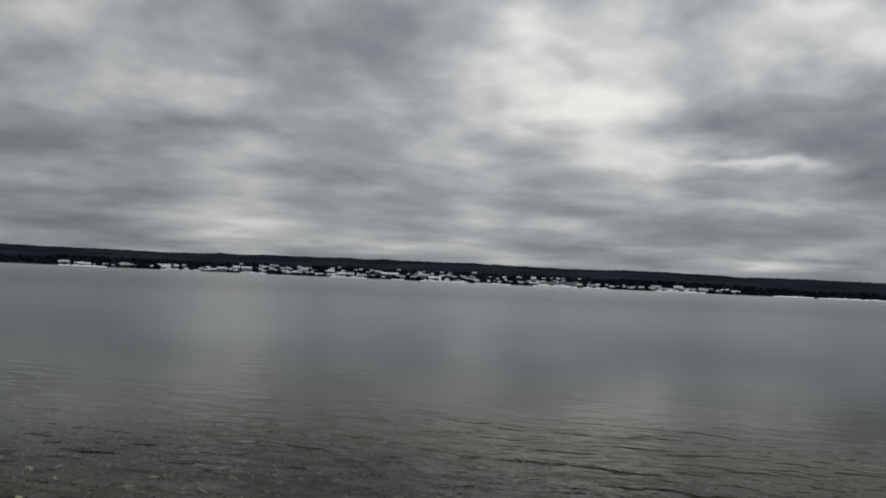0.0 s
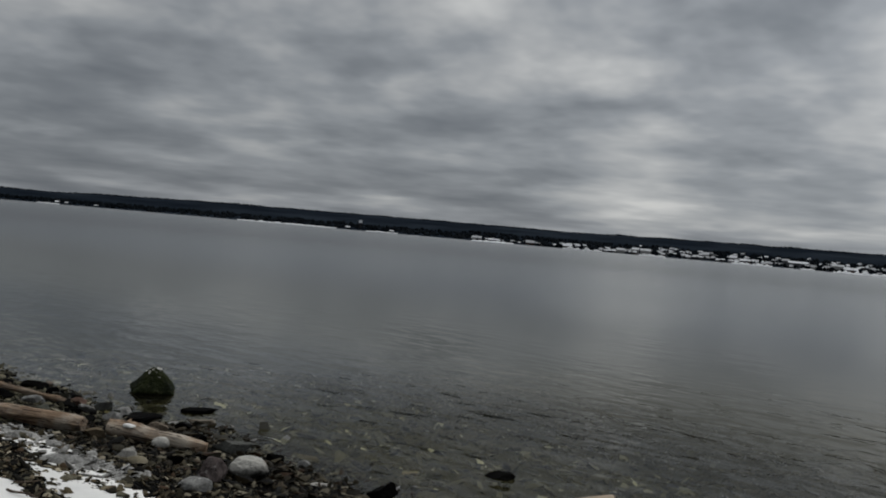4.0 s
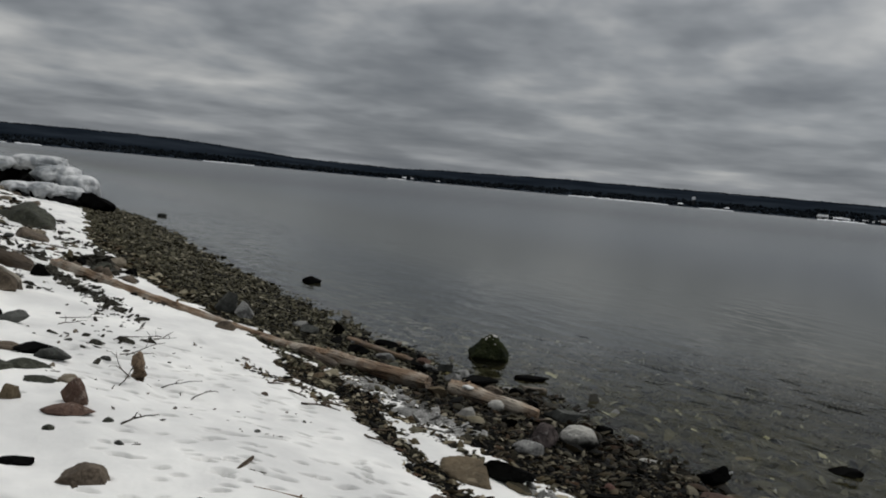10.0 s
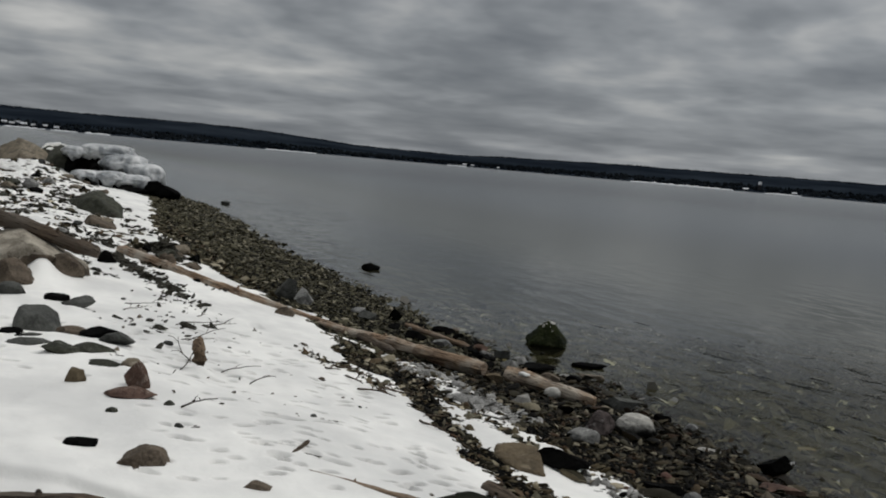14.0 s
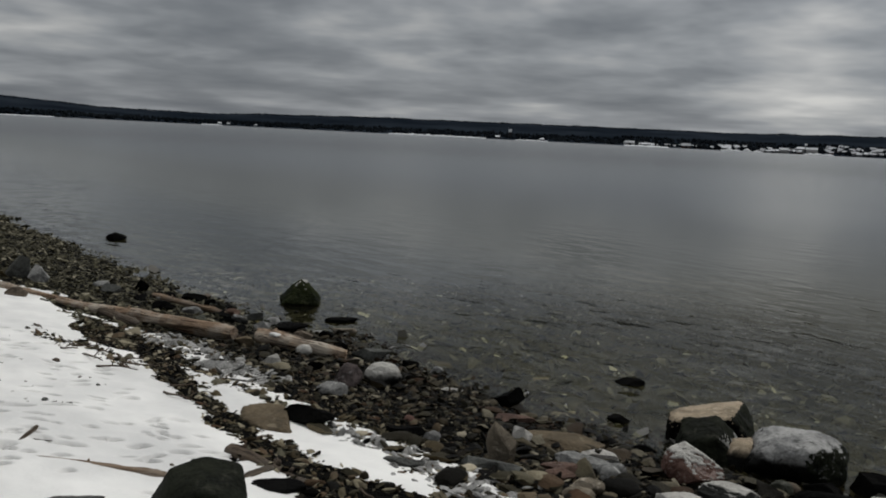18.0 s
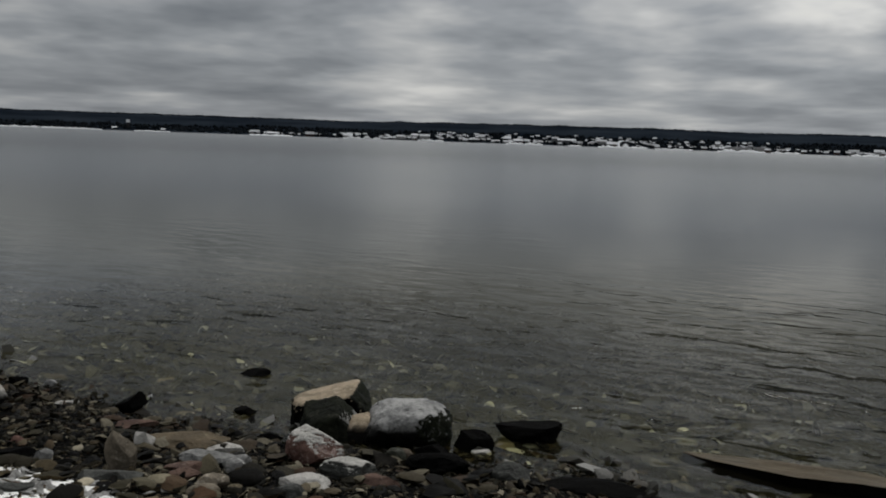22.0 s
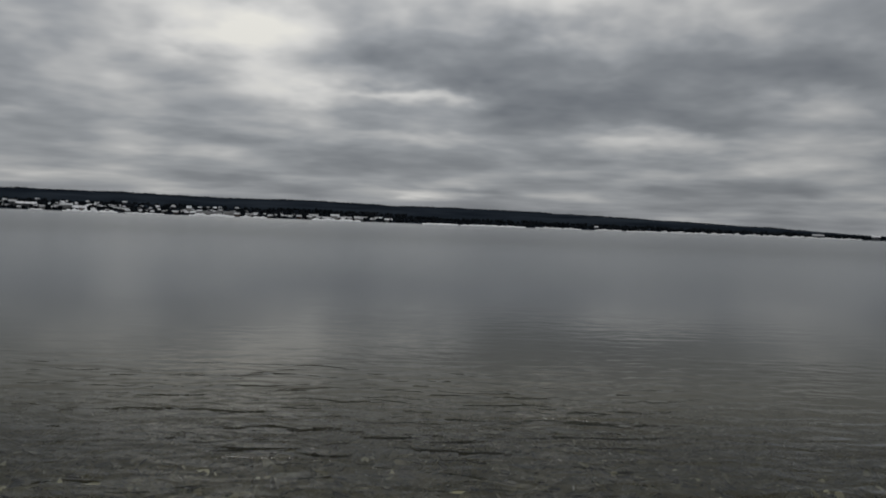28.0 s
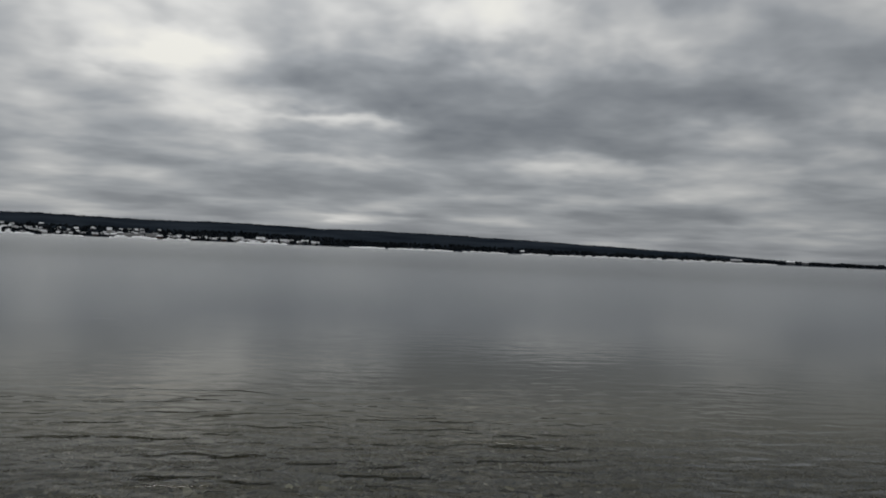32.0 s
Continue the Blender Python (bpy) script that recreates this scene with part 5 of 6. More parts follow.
def timber_beam():
    """A waterlogged slab of timber: its near edge stands out of the water, its far edge dips under."""
    verts, faces = [], []
    count = 60
    for i in range(count + 1):
        x = -1.14 + 1.72 * i / count
        end = min(1.0, (0.585 - x) / 0.10) ** 0.5 if x < 0.585 else 0.0
        wob = 0.012 * noise.fractal(Vector((x * 5.0, 1.0, 0)), 0.9, 2.0, 3)
        front = float(np.interp(x, (-1.14, -0.86, -0.30, 0.58), (7.20, 7.04, 6.885, 6.965))) + wob
        back = float(np.interp(x, (-1.14, -0.40, 0.24, 0.58), (7.26, 7.40, 7.46, 7.26))) + 2 * wob
        high = float(np.interp(x, (-1.14, -0.86, -0.30, 0.58), (0.0, 0.030, 0.075, 0.115)))
        low = float(np.interp(x, (-1.14, -0.40, 0.24, 0.58), (-0.008, 0.006, 0.018, 0.040)))
        front = front + (1 - end) * 0.05
        for k in range(8):
            t = k / 7
            grain = 0.006 * noise.noise(Vector((x * 2.5, t * 9.0, 3.0))) - (0.016 if k in (4, 5) and -0.55 < x < 0.25 else 0.0)
            verts.append((x, front + (back - front) * t, (high + (low - high) * t + grain) - (1 - end) * 0.04))
        verts.append((x, back + 0.01, -0.20))
        verts.append((x, front + 0.10, -0.20))
        verts.append((x, front + 0.015, high * 0.3 - 0.04))
    for i in range(count):
        for k in range(8):
            a, b = i * 11 + k, i * 11 + k + 1
            faces.append((a, a + 11, b + 11, b))
    faces.append(tuple(range(11))[::-1])
    faces.append(tuple(count * 11 + k for k in range(11)))
    ob = new("driftwood_timber", mesh_of("driftwood_timber", verts, faces, WOOD_WET, True, 40))
    # near-black strip along the near edge, from the rim to below the water
    rim = [verts[i * 11] for i in range(count + 1)]
    side = [(x, y - 0.004 + 0.012 * noise.noise(Vector((x * 6, k * 1.7, 5.0))) * (k > 0) + 0.10 * (k / 5) ** 2, (z - 0.004) * (1 - k / 5) - 0.20 * k / 5) for x, y, z in rim for k in range(6)]
    strip = [(i * 6 + k, i * 6 + k + 1, i * 6 + k + 7, i * 6 + k + 6) for i in range(count) for k in range(5)]
    part("split_side", mesh_of("split_side", side, strip, STONE_DARK, True, 40), ob, "dark front side")
    return tagged(ob, "waterlogged tan timber with dark front side lying in the shallows", "driftwood", "driftwood on the beach")


timber_beam()

hewn("sandy_slab", "flat sandy brown slab between snow and gravel", -5.13, 3.07, 0.315, 0, STONE_SANDY,
     [((0.03, -0.05, 1), 0.055), ((-1, 0.1, 0.1), 0.30), ((-0.5, -0.8, 0.1), 0.17), ((0.05, -1, 0.1), 0.13), ((0.42, 0.9, 0.1), 0.165), ((1, -0.2, 0.1), 0.27), ((-0.4, 1, 0), 0.26), ((0, 0, -1), 0.09)], 113, 6, 9, 0.09, 0.04)


def stump(x, y):
    z = snow_top(x, y)
    ob = new("stump", mesh_of("stump", *tube([(0, 0, -0.04), (0.005, 0.0, 0.06), (-0.01, 0.01, 0.14), (0.01, 0.0, 0.20), (0.02, 0.01, 0.235)], [0.075, 0.062, 0.055, 0.042, 0.012], 9, 5, 0.3), WOOD))
    ob.matrix_basis = pose(x, y, z, 6, -5, 30)
    return tagged(ob, "splintered tan wood stump poking out of the snow", "driftwood")


stump(-6.84, 1.28)


def twig(x, y, length, turn, rise, seed, label="bare grey twig lying on the snow", mat=None, r=0.007):
    """A crooked twig with side shoots, resting on the snow."""
    rng = random.Random(seed)
    z = snow_top(x, y)
    line, q, heading, tilt = [], Vector((0, 0, 0)), 0.0, rise
    count = 7
    for i in range(count):
        line.append(q.copy())
        heading += rng.uniform(-0.35, 0.35)
        tilt += rng.uniform(-0.25, 0.18) * (1 if rise > 0.05 else 0.2)
        q += Vector((math.cos(heading) * math.cos(tilt), math.sin(heading) * math.cos(tilt), math.sin(tilt))) * length / count
        q.z = max(q.z, 0.0)
    ob = new("twig", mesh_of("twig", *tube(line, [r * (1 - 0.7 * i / count) for i in range(count)], 6, seed, 0.1), mat or TWIG))
    for k in range(rng.randint(1, 3)):
        s = line[rng.randint(2, count - 2)]
        e = s + Vector((rng.uniform(-0.3, 0.5), rng.choice((-1, 1)) * rng.uniform(0.3, 0.6), rng.uniform(0.05, 0.5))) * length * 0.35
        part("shoot", mesh_of("shoot", *tube([s, (s + e) / 2 + Vector((0, 0, 0.01)), e], [r * 0.6, r * 0.45, r * 0.2], 5, k), mat or TWIG), ob)
    ob.matrix_basis = pose(x, y, z + r * 0.6, 0, 0, turn)
    return tagged(ob, label, "twig", "twigs on the snow")


log("driftwood_stick", "short straight dark stick lying on the snow", (-4.75, 1.40, 0.585), (-4.93, 1.56, 0.60), 0.012, 0.012, WOOD_DARK, 17, 0.0, True, 0)
log("driftwood_stick", "dark branch poking out of the snow ledge", (-4.12, 0.34, 0.60), (-3.80, 0.49, 0.56), 0.016, 0.020, WOOD_DARK, 18, 0.0, True, 0)
twig(-4.96, 1.45, 0.30, 40, 0.35, 1, "bent bare twig half sunk in the snow", None, 0.006)
twig(-5.6, 0.95, 0.30, 75, 0.5, 3)
twig(-6.9, 1.45, 0.38, 70, 0.7, 4, r=0.005)
twig(-6.75, 1.12, 0.30, 100, 0.6, 5, r=0.005)
twig(-7.1, 1.25, 0.35, 200, 0.4, 6, r=0.005)
twig(-6.6, 1.6, 0.25, 95, 0.8, 7, r=0.005)
rng = random.Random(12)
for k in range(9):
    twig(rng.uniform(-9.6, -7.8), rng.uniform(0.95, 1.75), rng.uniform(0.2, 0.5), rng.uniform(40, 130), rng.choice((0.0, 0.1, 0.4)), 20 + k, r=0.005)
for k in range(8):
    twig(rng.uniform(-8.0, -4.6), rng.uniform(0.0, 2.0), rng.uniform(0.06, 0.13), rng.uniform(0, 360), 0.0, 60 + k, r=0.005)
for k in range(14):
    x = rng.uniform(-8.5, -3.6)
    twig(x, 2.55 + rng.uniform(-0.15, 0.3), rng.uniform(0.15, 0.5), rng.uniform(-30, 30) + 20, 0.05, 90 + k, "dark twig caught in the wrack line", WOOD_DARK, 0.009)


# ---- the far shore ----
SHORE = 1650.0


def polar(az, r, z=0.0):
    a = radians(az)
    return (-r * math.sin(a), r * math.cos(a), z)


RIDGE_AZ = [-60, -34, -28.5, -24, -19, -12.3, -7, 0, 4.4, 10, 14.3, 20, 28, 34.5, 36, 42, 48, 55, 60, 65.3, 70.9, 73.6, 76.4, 79, 84, 88, 92, 110, 140]
RIDGE_UP = [0.15, 0.16, 0.24, 0.46, 0.66, 0.88, 1.02, 1.05, 1.16, 1.10, 1.19, 1.19, 1.14, 1.00, 1.04, 1.03, 0.98, 0.95, 0.82, 0.65, 0.70, 0.90, 1.06, 1.16, 1.15, 1.10, 1.14, 1.0, 0.8]


def ridge(az):
    bumps = 0.02 * noise.fractal(Vector((az * 0.35, 0, 0)), 0.8, 2.0, 4)
    return float(np.interp(az, RIDGE_AZ, RIDGE_UP)) + 0.07 + bumps


def land_height(az, r):
    """Metres above the lake behind the far shore."""
    t = (r - SHORE) / 850.0
    top = math.tan(radians(max(ridge(az), 0.05))) * 2500.0 - 3.5
    z = 2.0 + (top - 2.0) * (0.10 * t + 0.90 * t * t * (3 - 2 * t)) if t > 0 else -1.0
    return z + 2.0 * noise.noise(Vector((az * 0.8, r * 0.006, 0)))


azs = np.arange(-60, 140.1, 0.4)
rings = [SHORE - 6, SHORE, SHORE + 40, SHORE + 110, SHORE + 220, SHORE + 360, SHORE + 520, SHORE + 680, SHORE + 850, SHORE + 1000]
verts = [polar(a, r, -1.0 if r < SHORE else (land_height(a, min(r, SHORE + 850)) - (25 if r > SHORE + 900 else 0))) for r in rings for a in azs]
w = len(azs)
faces = [(j * w + i, j * w + i + 1, (j + 1) * w + i + 1, (j + 1) * w + i) for j in range(len(rings) - 1) for i in range(w - 1)]
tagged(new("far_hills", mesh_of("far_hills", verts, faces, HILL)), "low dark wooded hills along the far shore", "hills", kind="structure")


def woods(count, seed, low_az, high_az, r0, r1, h0, h1, name, label, avoid=None):
    """Many small pointed or rounded trees as one mass."""
    rng = np.random.default_rng(seed)
    verts, faces = [], []
    for _ in range(count):
        az = rng.uniform(low_az, high_az)
        r = r0 + (r1 - r0) * rng.random() ** 0.8
        if avoid and avoid(az, r) and rng.random() < 0.9:
            continue
        x, y, z = polar(az, r, land_height(az, r))
        h, wide = rng.uniform(h0, h1), rng.uniform(1.8, 4.2)
        b = len(verts)
        point = rng.random() < 0.6
        turn = rng.uniform(0, 6.28)
        for ring, (zz, rr) in enumerate(((0.0, 0.75), (0.35, 1.0), (0.75, 0.5 if point else 0.85))):
            for k in range(5):
                a = turn + k * 1.2566
                k2 = rr * wide * rng.uniform(0.8, 1.2)
                verts.append((x + k2 * math.cos(a), y + k2 * math.sin(a), z - 1 + zz * h))
        verts.append((x, y, z + h))
        for ring in (0, 5):
            for k in range(5):
                faces.append((b + ring + k, b + ring + (k + 1) % 5, b + ring + 5 + (k + 1) % 5, b + ring + 5 + k))
        for k in range(5):
            faces.append((b + 10 + k, b + 10 + (k + 1) % 5, b + 15))
    ob = new(name, mesh_of(name, verts, faces, TREES, True))
    return tagged(ob, label, "trees", kind="stuff")


def in_town(az, r):
    return -1.5 < az < 40.5 and r < SHORE + 300


woods(7000, 5, -36, 96, SHORE + 15, SHORE + 260, 2.6, 6.0, "shore_trees", "dark bare and evergreen trees along the far shore", in_town)
woods(3500, 6, -36, 96, SHORE + 640, SHORE + 850, 0.8, 1.6, "hill_trees", "dark winter woods covering the far hills")
woods(3600, 7, -1.5, 40.5, SHORE + 6, SHORE + 340, 2.5, 6.5, "town_trees", "dark trees between the houses of the far town")


# ---- snow along the far shore ----
def snow_strip(az0, az1, low, high, back=14.0):
    count = max(6, int((az1 - az0) * 14))
    verts, faces = [], []
    for i in range(count + 1):
        az = az0 + (az1 - az0) * i / count
        fade = min(1.0, 5.0 * min(i, count - i) / count + 0.15)
        top = low + (high - low) * fade * max(0.0, 0.50 + 1.1 * noise.fractal(Vector((az * 3.1, 2, 0)), 0.8, 2.0, 3))
        for r, z in ((SHORE - 9, -0.4), (SHORE - 7, low + 0.5 * (top - low)), (SHORE - 2, top), (SHORE + back, top + 0.8), (SHORE + back + 3, -0.5)):
            verts.append(polar(az, r, z))
    for i in range(count):
        for k in range(4):
            a = i * 5 + k
            faces.append((a, a + 5, a + 6, a + 1))
    return tagged(new("snow_bank", mesh_of("snow_bank", verts, faces, BANK_SNOW)), "white snow bank on the far shore", "snow", "snow banks of the far shore")


for az0, az1, high in ((48.2, 54.2, 3.4), (44.4, 46.4, 2.2), (37.2, 39.8, 3.0), (31.8, 34.2, 6.0), (28.0, 29.6, 5.4), (21.9, 24.2, 6.2), (19.6, 20.4, 3.6), (15.6, 18.6, 7.0), (13.0, 15.2, 2.4), (8.9, 11.6, 7.6), (7.0, 8.6, 4.4), (1.3, 4.3, 6.6),
                        (-4.7, -2.5, 3.2), (-8.9, -4.9, 3.4), (-12.3, -9.5, 3.4), (-14.8, -13.1, 3.4), (-28.2, -15.0, 4.8), (64.2, 65.4, 1.6), (73.5, 76.5, 0.5), (85.4, 86.8, 2.6), (87.2, 88.6, 2.4), (88.9, 91.0, 3.2)):
    snow_strip(az0, az1, 0.2, high * 0.62)


# ---- the town ----
def house(az, r, w, d, h, roof, wall, turn=0.0, z=None, name="house", label="", flat_roof=False, rows=1):
    """A small building: walls, a snowy roof, windows towards the water, a chimney."""
    x, y, _ = polar(az, r)
    z = land_height(az, r) - 1.0 if z is None else z
    ob = new(name)
    ob.matrix_basis = pose(x, y, z, 0, 0, az + turn)
    part("wall", mesh_of("wall", *box(-w / 2, w / 2, -d / 2, d / 2, 0, h), wall, False), ob)
    o = 0.5
    if flat_roof:
        part("roof", mesh_of("roof", *box(-w / 2 - o, w / 2 + o, -d / 2 - o, d / 2 + o, h, h + 0.9), ROOF_SNOW, False), ob, "flat snowy roof")
    else:
        v = [(-w / 2 - o, -d / 2 - o, h - 0.3), (w / 2 + o, -d / 2 - o, h - 0.3), (w / 2 + o, d / 2 + o, h - 0.3), (-w / 2 - o, d / 2 + o, h - 0.3), (-w / 2 - o, 0, h + roof), (w / 2 + o, 0, h + roof)]
        part("roof", mesh_of("roof", v, [(0, 1, 5, 4), (2, 3, 4, 5), (0, 4, 3), (1, 2, 5), (0, 3, 2, 1)], ROOF_SNOW, False), ob, "snow-covered pitched roof")
        part("chimney", mesh_of("chimney", *box(w * 0.2, w * 0.2 + 0.8, 0.2, 1.0, h + roof * 0.4, h + roof + 1.0), WALL_BROWN, False), ob)
    count = max(2, min(7, int(w / 3.4)))
    for row in range(rows):
        for k in range(count):
            c = -w / 2 + (k + 0.5) * w / count
            zz = h * (row + 0.35) / max(rows, 1)
            part("window", mesh_of("window", *box(c - 0.6, c + 0.6, -d / 2 - 0.06, -d / 2 + 0.05, zz, zz + min(1.5, h * 0.45)), PANE, False), ob)
    words = {"white_clapboard": "white", "grey_clapboard": "grey", "brown_clapboard": "brown", "dark_shingle": "dark"}
    return tagged(ob, label or words[wall.name] + " house with snowy roof on the far shore", "house", "houses of the far town")


# the buildings that stand out
house(64.35, SHORE + 12, 6, 6, 2.6, 1.4, WALL_GREY, 5)
house(63.85, SHORE + 12, 5, 6, 2.4, 1.4, WALL_GREY, -4)
house(62.25, SHORE + 10, 5, 6, 2.4, 1.2, WALL_GREY)
house(46.75, SHORE + 45, 5, 5, 12, 5, WALL_DARK, 0, None, "church_tower", "slim grey tower above trees on the far shore", False, 3)
house(47.5, SHORE + 30, 8, 8, 3, 1.8, WALL_DARK)
house(44.8, SHORE + 12, 7, 8, 3, 1.8, WALL_GREY, 8)
house(39.5, SHORE + 22, 16, 12, 5, 3, WALL_WHITE)
house(38.6, SHORE + 26, 22, 12, 3.5, 2, WALL_GREY)
house(36.2, SHORE + 20, 15, 12, 4, 4, WALL_BROWN)
house(33.9, SHORE + 24, 16, 12, 4, 4, WALL_WHITE)
house(30.7, SHORE + 16, 14, 11, 5, 3, WALL_WHITE, 10)
house(29.8, SHORE + 24, 12, 11, 8, 3, WALL_WHITE, 0, None, "house", "tall white building by the far waterfront", False, 3)
house(29.2, SHORE + 24, 18, 12, 8, 3, WALL_WHITE)
house(25.7, SHORE + 80, 11, 11, 8, 4, WALL_WHITE)
house(24.1, SHORE + 90, 12, 11, 7, 4, WALL_GREY)
house(23.2, SHORE + 40, 30, 12, 4, 3, WALL_GREY)
house(20.5, SHORE + 60, 32, 16, 8, 3, WALL_GREY, 0, None, "warehouse", "long building with broad snowy roof in the far town")
house(21.2, SHORE + 70, 12, 12, 11, 3, WALL_GREY, 0, None, "house", "", False, 2)
house(18.4, SHORE + 70, 20, 12, 9, 3, WALL_WHITE)
house(17.7, SHORE + 32, 22, 14, 5, 4, WALL_GREY)
house(11.6, SHORE + 40, 8, 8, 11, 4, WALL_WHITE)
house(10.4, SHORE + 22, 40, 14, 6, 2, WALL_WHITE, 0, None, "warehouse", "long white building at the far waterfront", True, 1)
house(9.2, SHORE + 28, 24, 14, 7, 2, WALL_WHITE, 0, None, "warehouse", "white flat building at the far waterfront", True, 1)
house(4.2, SHORE + 22, 16, 10, 6, 3, WALL_WHITE)
house(2.9, SHORE + 18, 15, 10, 7, 3, WALL_WHITE)
house(1.5, SHORE + 20, 12, 9, 5, 3, WALL_WHITE)
house(0.5, SHORE + 10, 6, 6, 4, 2, WALL_GREY)
house(-0.3, SHORE + 8, 6, 6, 4, 2, WALL_WHITE)
house(-13.2, SHORE + 10, 6, 7, 3.5, 1.8, WALL_GREY)
house(-25.9, SHORE + 10, 18, 10, 4, 2, WALL_GREY)
house(-28.9, SHORE + 8, 13, 8, 5, 2, WALL_GREY)
house(-29.7, SHORE + 8, 10, 8, 5, 2, WALL_GREY)
rng = random.Random(77)
WALLS = [WALL_WHITE, WALL_GREY, WALL_GREY, WALL_BROWN, WALL_DARK, WALL_DARK, WALL_BROWN]
placed = []
for k in range(1500):
    az = rng.uniform(-0.5, 40.0)
    dense = 1.0 if 8 < az < 32 else 0.45
    if rng.random() > dense or len(placed) > 240:
        continue
    r = SHORE + 12 + 300 * rng.random() ** 1.4 * (1.0 if 8 < az < 31 else 0.35)
    if any(abs(az - a) < 0.22 and abs(r - q) < 22 for a, q in placed):
        continue
    placed.append((az, r))
    house(az, r, rng.uniform(4.5, 9.0), rng.uniform(6, 9), rng.uniform(2.2, 4.5), rng.uniform(1.5, 3.2), rng.choice(WALLS), rng.uniform(-25, 25))
for az, r in ((90.6, 60), (90.0, 95), (89.5, 45), (90.3, 130), (88.9, 75), (91.0, 90), (88.3, 40)):
    house(az, SHORE + r, rng.uniform(6, 10), 8, rng.uniform(3, 5), 3, rng.choice(WALLS))


# ---- loose stones of the beach ----
def scatter(count, seed, place, small, large, sub, name, label, variants=10, mat=None, lie=None):
    """Many loose stones as one mass, each a rounded, flattened pebble of its own."""
    shapes = [rough_ball(9000 + seed * 37 + k, sub, 1.0 if k % 4 else 0.3, 0.25) for k in range(variants)]
    rng = np.random.default_rng(seed)
    allv, allf, base = [], [], 0
    for _ in range(count):
        x, y = place(rng)
        size = small * (large / small) ** (rng.random() ** 2.2)
        v, f = shapes[rng.integers(variants)]
        s = np.array((size * rng.uniform(0.8, 1.6), size * rng.uniform(0.5, 0.95), size * rng.uniform(0.14, 0.42))) / 2
        a, tx, ty = rng.uniform(0, 6.28), rng.normal(0, 0.38), rng.normal(0, 0.38)
        turn = np.array(Euler((tx, ty, a)).to_matrix())
        q = (v * s) @ turn.T + np.array((x, y, (lie or ground_height)(x, y) + s[2] * rng.uniform(0.1, 0.9)))
        allv.append(q)
        allf.append(np.array(f) + base)
        base += len(q)
    me = bpy.data.meshes.new(name)
    me.from_pydata(np.concatenate(allv).tolist(), [], np.concatenate(allf).tolist())
    me.materials.append(mat or PEBBLES)
    me.shade_smooth()
    me.set_sharp_from_angle(angle=radians(38))
    return tagged(new(name, me), label, "pebbles", kind="stuff")


def on_beach(x0, x1, u0, u1, bare=True):
    def place(rng):
        for _ in range(60):
            x = rng.uniform(x0, x1)
            y = waterline(x) - rng.uniform(u0, u1)
            if not bare or snow_depth(x, y) < 0.008:
                break
        return x, y

    return place


scatter(19000, 1, on_beach(-9.0, -1.2, -0.5, 3.4), 0.018, 0.10, 2, "shingle", "wet and dry grey, brown and white shingle stones")
scatter(6000, 8, on_beach(-1.2, 9.0, -0.5, 3.4), 0.025, 0.11, 1, "shingle", "dark wet shingle stones further along the beach")
scatter(11000, 2, on_beach(-19.0, -8.5, -0.4, 3.6), 0.028, 0.10, 1, "shingle", "dark grey shingle stones of the beach", 10, SPIT_STONES)
scatter(9000, 3, on_beach(-42.0, -18.0, -0.4, 3.4), 0.05, 0.15, 1, "shingle", "olive gravel of the far spit", 10, SPIT_STONES)
scatter(17500, 4, on_beach(-14.0, 11.0, -11.5, -0.1, False), 0.05, 0.21, 1, "bed_stones", "pale and brown stones on the lake bed under shallow water", 10, BED_STONES)


def frosted(rng):
    if rng.random() < 0.52:
        return rng.uniform(-8.3, -6.1), rng.normal(3.62, 0.12)
    x = rng.uniform(-5.0, -3.1)
    return x, 3.50 + 0.05 * (x + 4.3) + rng.normal(0, 0.15)


scatter(820, 6, frosted, 0.03, 0.13, 2, "frosted_shingle", "white frosted pebbles beside the strip of snow", 10, STONE_FROST)


def on_wrack(rng):
    a = rng.random()
    if a < 0.80:
        a = (a / 0.80) ** 1.3
        return -13.7 + 2.6 * a + rng.normal(0, 0.14), 1.15 + 0.64 * a + rng.normal(0, 0.075)
    if a < 0.93:
        return rng.normal(-10.3, 0.45), rng.normal(1.62, 0.16)
    return rng.normal(-8.7, 0.5), rng.normal(1.30, 0.25)


scatter(520, 7, on_wrack, 0.03, 0.17, 2, "wrack", "dark wrack of bark and stones lying in the snow", 10, BARK, snow_top)


def on_heap(rng):
    return rng.normal(-15.2, 0.42), rng.normal(2.15, 0.13)


scatter(230, 11, on_heap, 0.06, 0.20, 2, "wrack", "dark heap of wrack at the end of the driftwood pole", 10, BARK, lambda x, y: snow_top(x, y) + 0.16 * math.exp(-((x + 15.2) / 0.5) ** 2 - ((y - 2.15) / 0.17) ** 2))


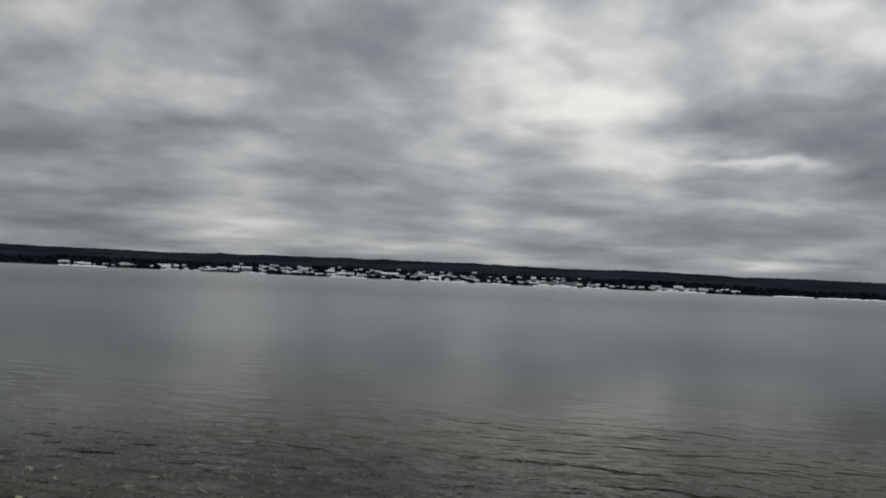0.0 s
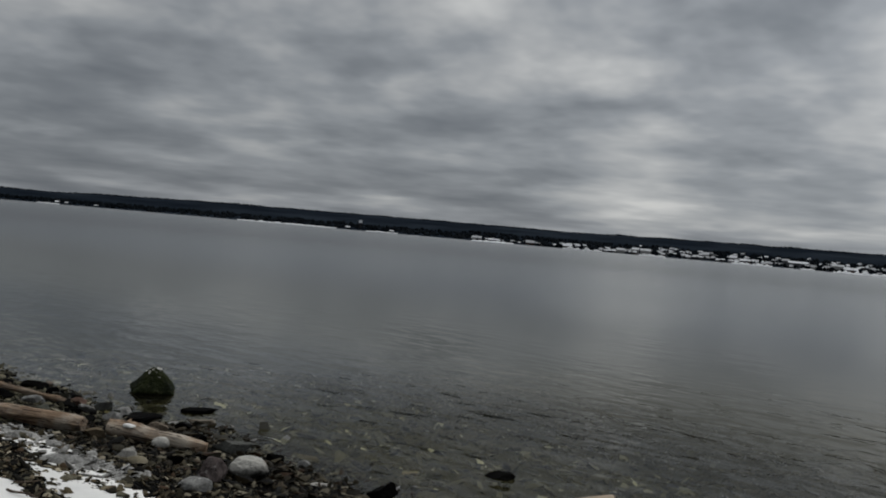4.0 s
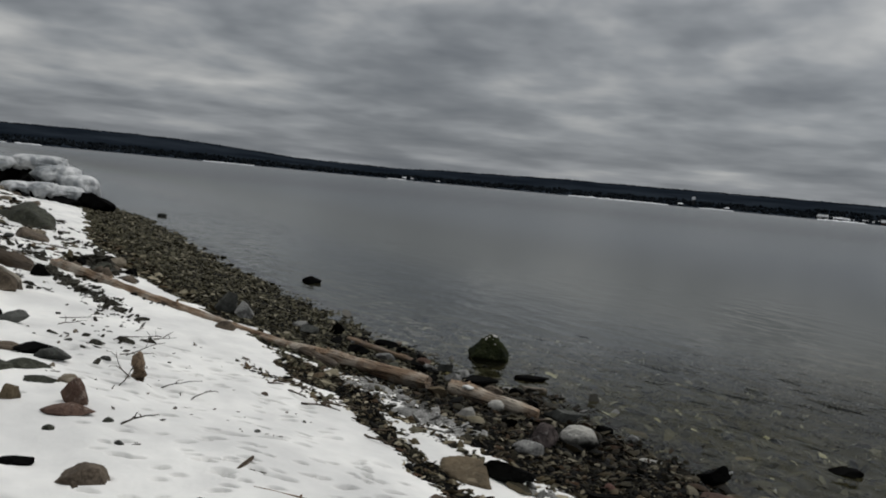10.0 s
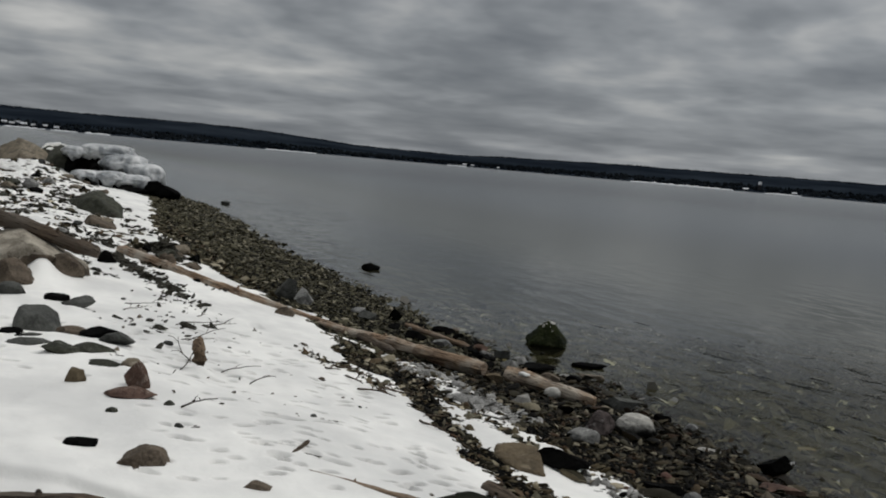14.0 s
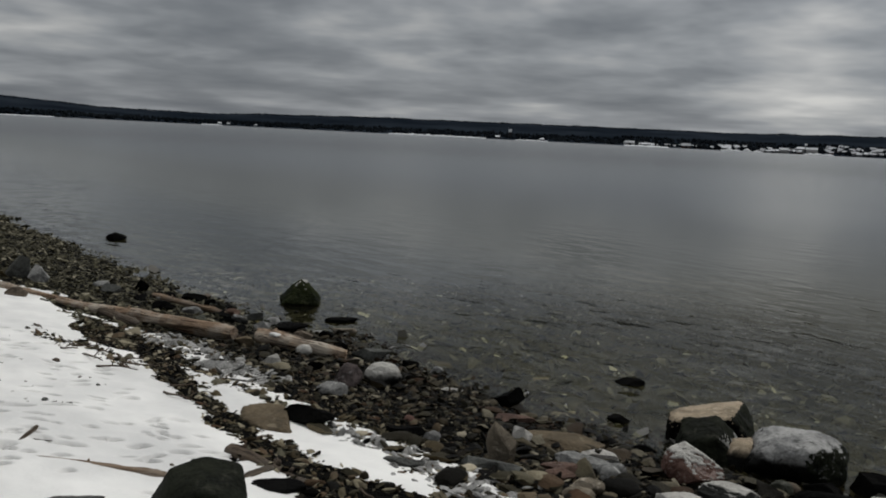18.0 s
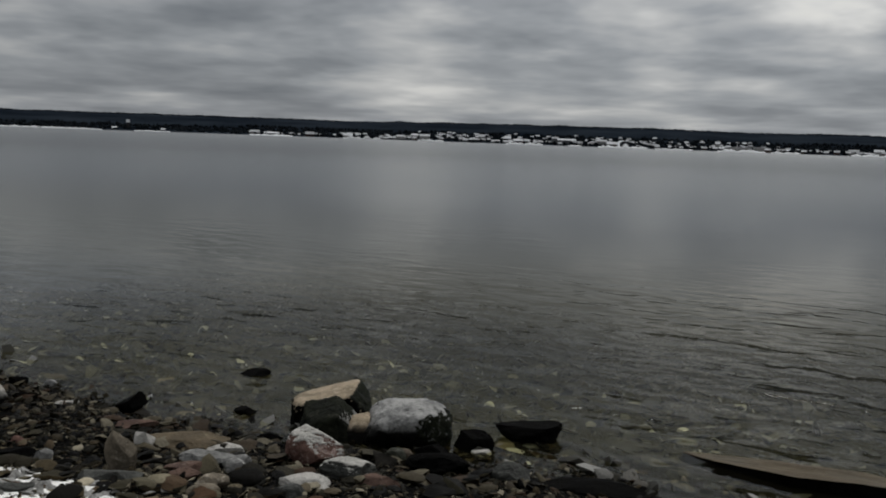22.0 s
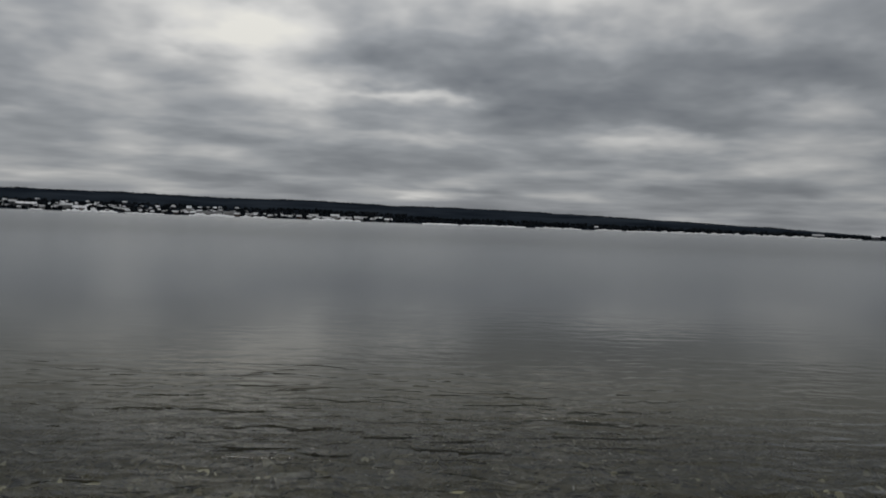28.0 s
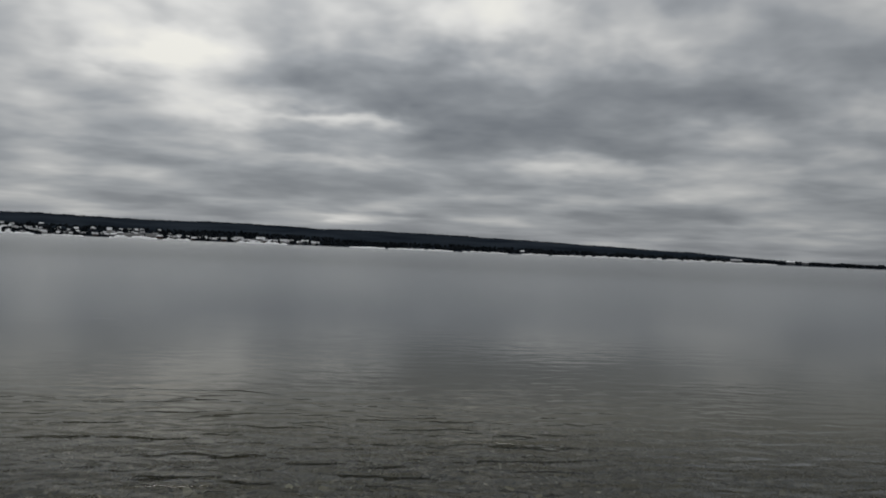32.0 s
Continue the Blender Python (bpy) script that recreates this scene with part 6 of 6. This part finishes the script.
def in_drifts(rng):
    for _ in range(80):
        x, y = rng.uniform(-30, -11.6), rng.uniform(-0.8, 2.6)
        if noise.fractal(Vector((x * 0.55, y * 1.5, 7.0)), 0.9, 2.1, 3) > 0.10:
            break
    return x, y


scatter(1500, 12, in_drifts, 0.035, 0.18, 1, "wrack", "dark scraps of bark and stone showing through the snow on the bank", 10, BARK, snow_top)


def on_tongue(rng):
    a = rng.random()
    return -8.0 + 1.15 * a + rng.normal(0, 0.10), 2.42 + 0.46 * a + rng.normal(0, 0.055)


scatter(170, 9, on_tongue, 0.025, 0.10, 2, "wrack", "dark tongue of shingle and bark lying on the snow", 10, PEBBLES, snow_top)
scatter(45, 10, lambda rng: (rng.uniform(-9.6, -5.6), rng.uniform(0.9, 2.5)), 0.018, 0.055, 1, "wrack", "small dark scraps of bark scattered on the snow", 8, WOOD_DARK, snow_top)


def on_bank(rng):
    for _ in range(60):
        x, y = rng.uniform(-48, -12), rng.uniform(-4, 3.2)
        if snow_depth(x, y) < 0.005:
            break
    return x, y


scatter(9000, 5, on_bank, 0.04, 0.19, 1, "bank_rubble", "dark rubble showing between patches of snow on the bank")

# cobbles that can be told apart, each a thing of its own
COBBLES = []
for k in range(12):
    v, f = rough_ball(9500 + k, 3, 1.0 if k % 4 else 0.3, 0.2)
    COBBLES.append(mesh_of("cobble", v * np.array((0.5, 0.36, 0.17)), f, PEBBLES, True, 30))
rng = np.random.default_rng(21)
spot = on_beach(-8.6, -1.6, -0.7, 2.6)
for k in range(300):
    x, y = spot(rng) if k < 170 else (rng.uniform(-4.6, -1.9), rng.uniform(3.7, 5.75))
    s = 0.075 * (0.24 / 0.075) ** (rng.random() ** (1.8 if k < 170 else 0.9))
    ob = new("cobble", COBBLES[rng.integers(12)])
    ob.matrix_basis = pose(x, y, ground_height(x, y) + 0.12 * s, rng.normal(0, 9), rng.normal(0, 9), rng.uniform(0, 360)) @ Matrix.Scale(s, 4)
    tagged(ob, "rounded beach cobble lying on dark shingle", "cobble", "cobbles on the beach")
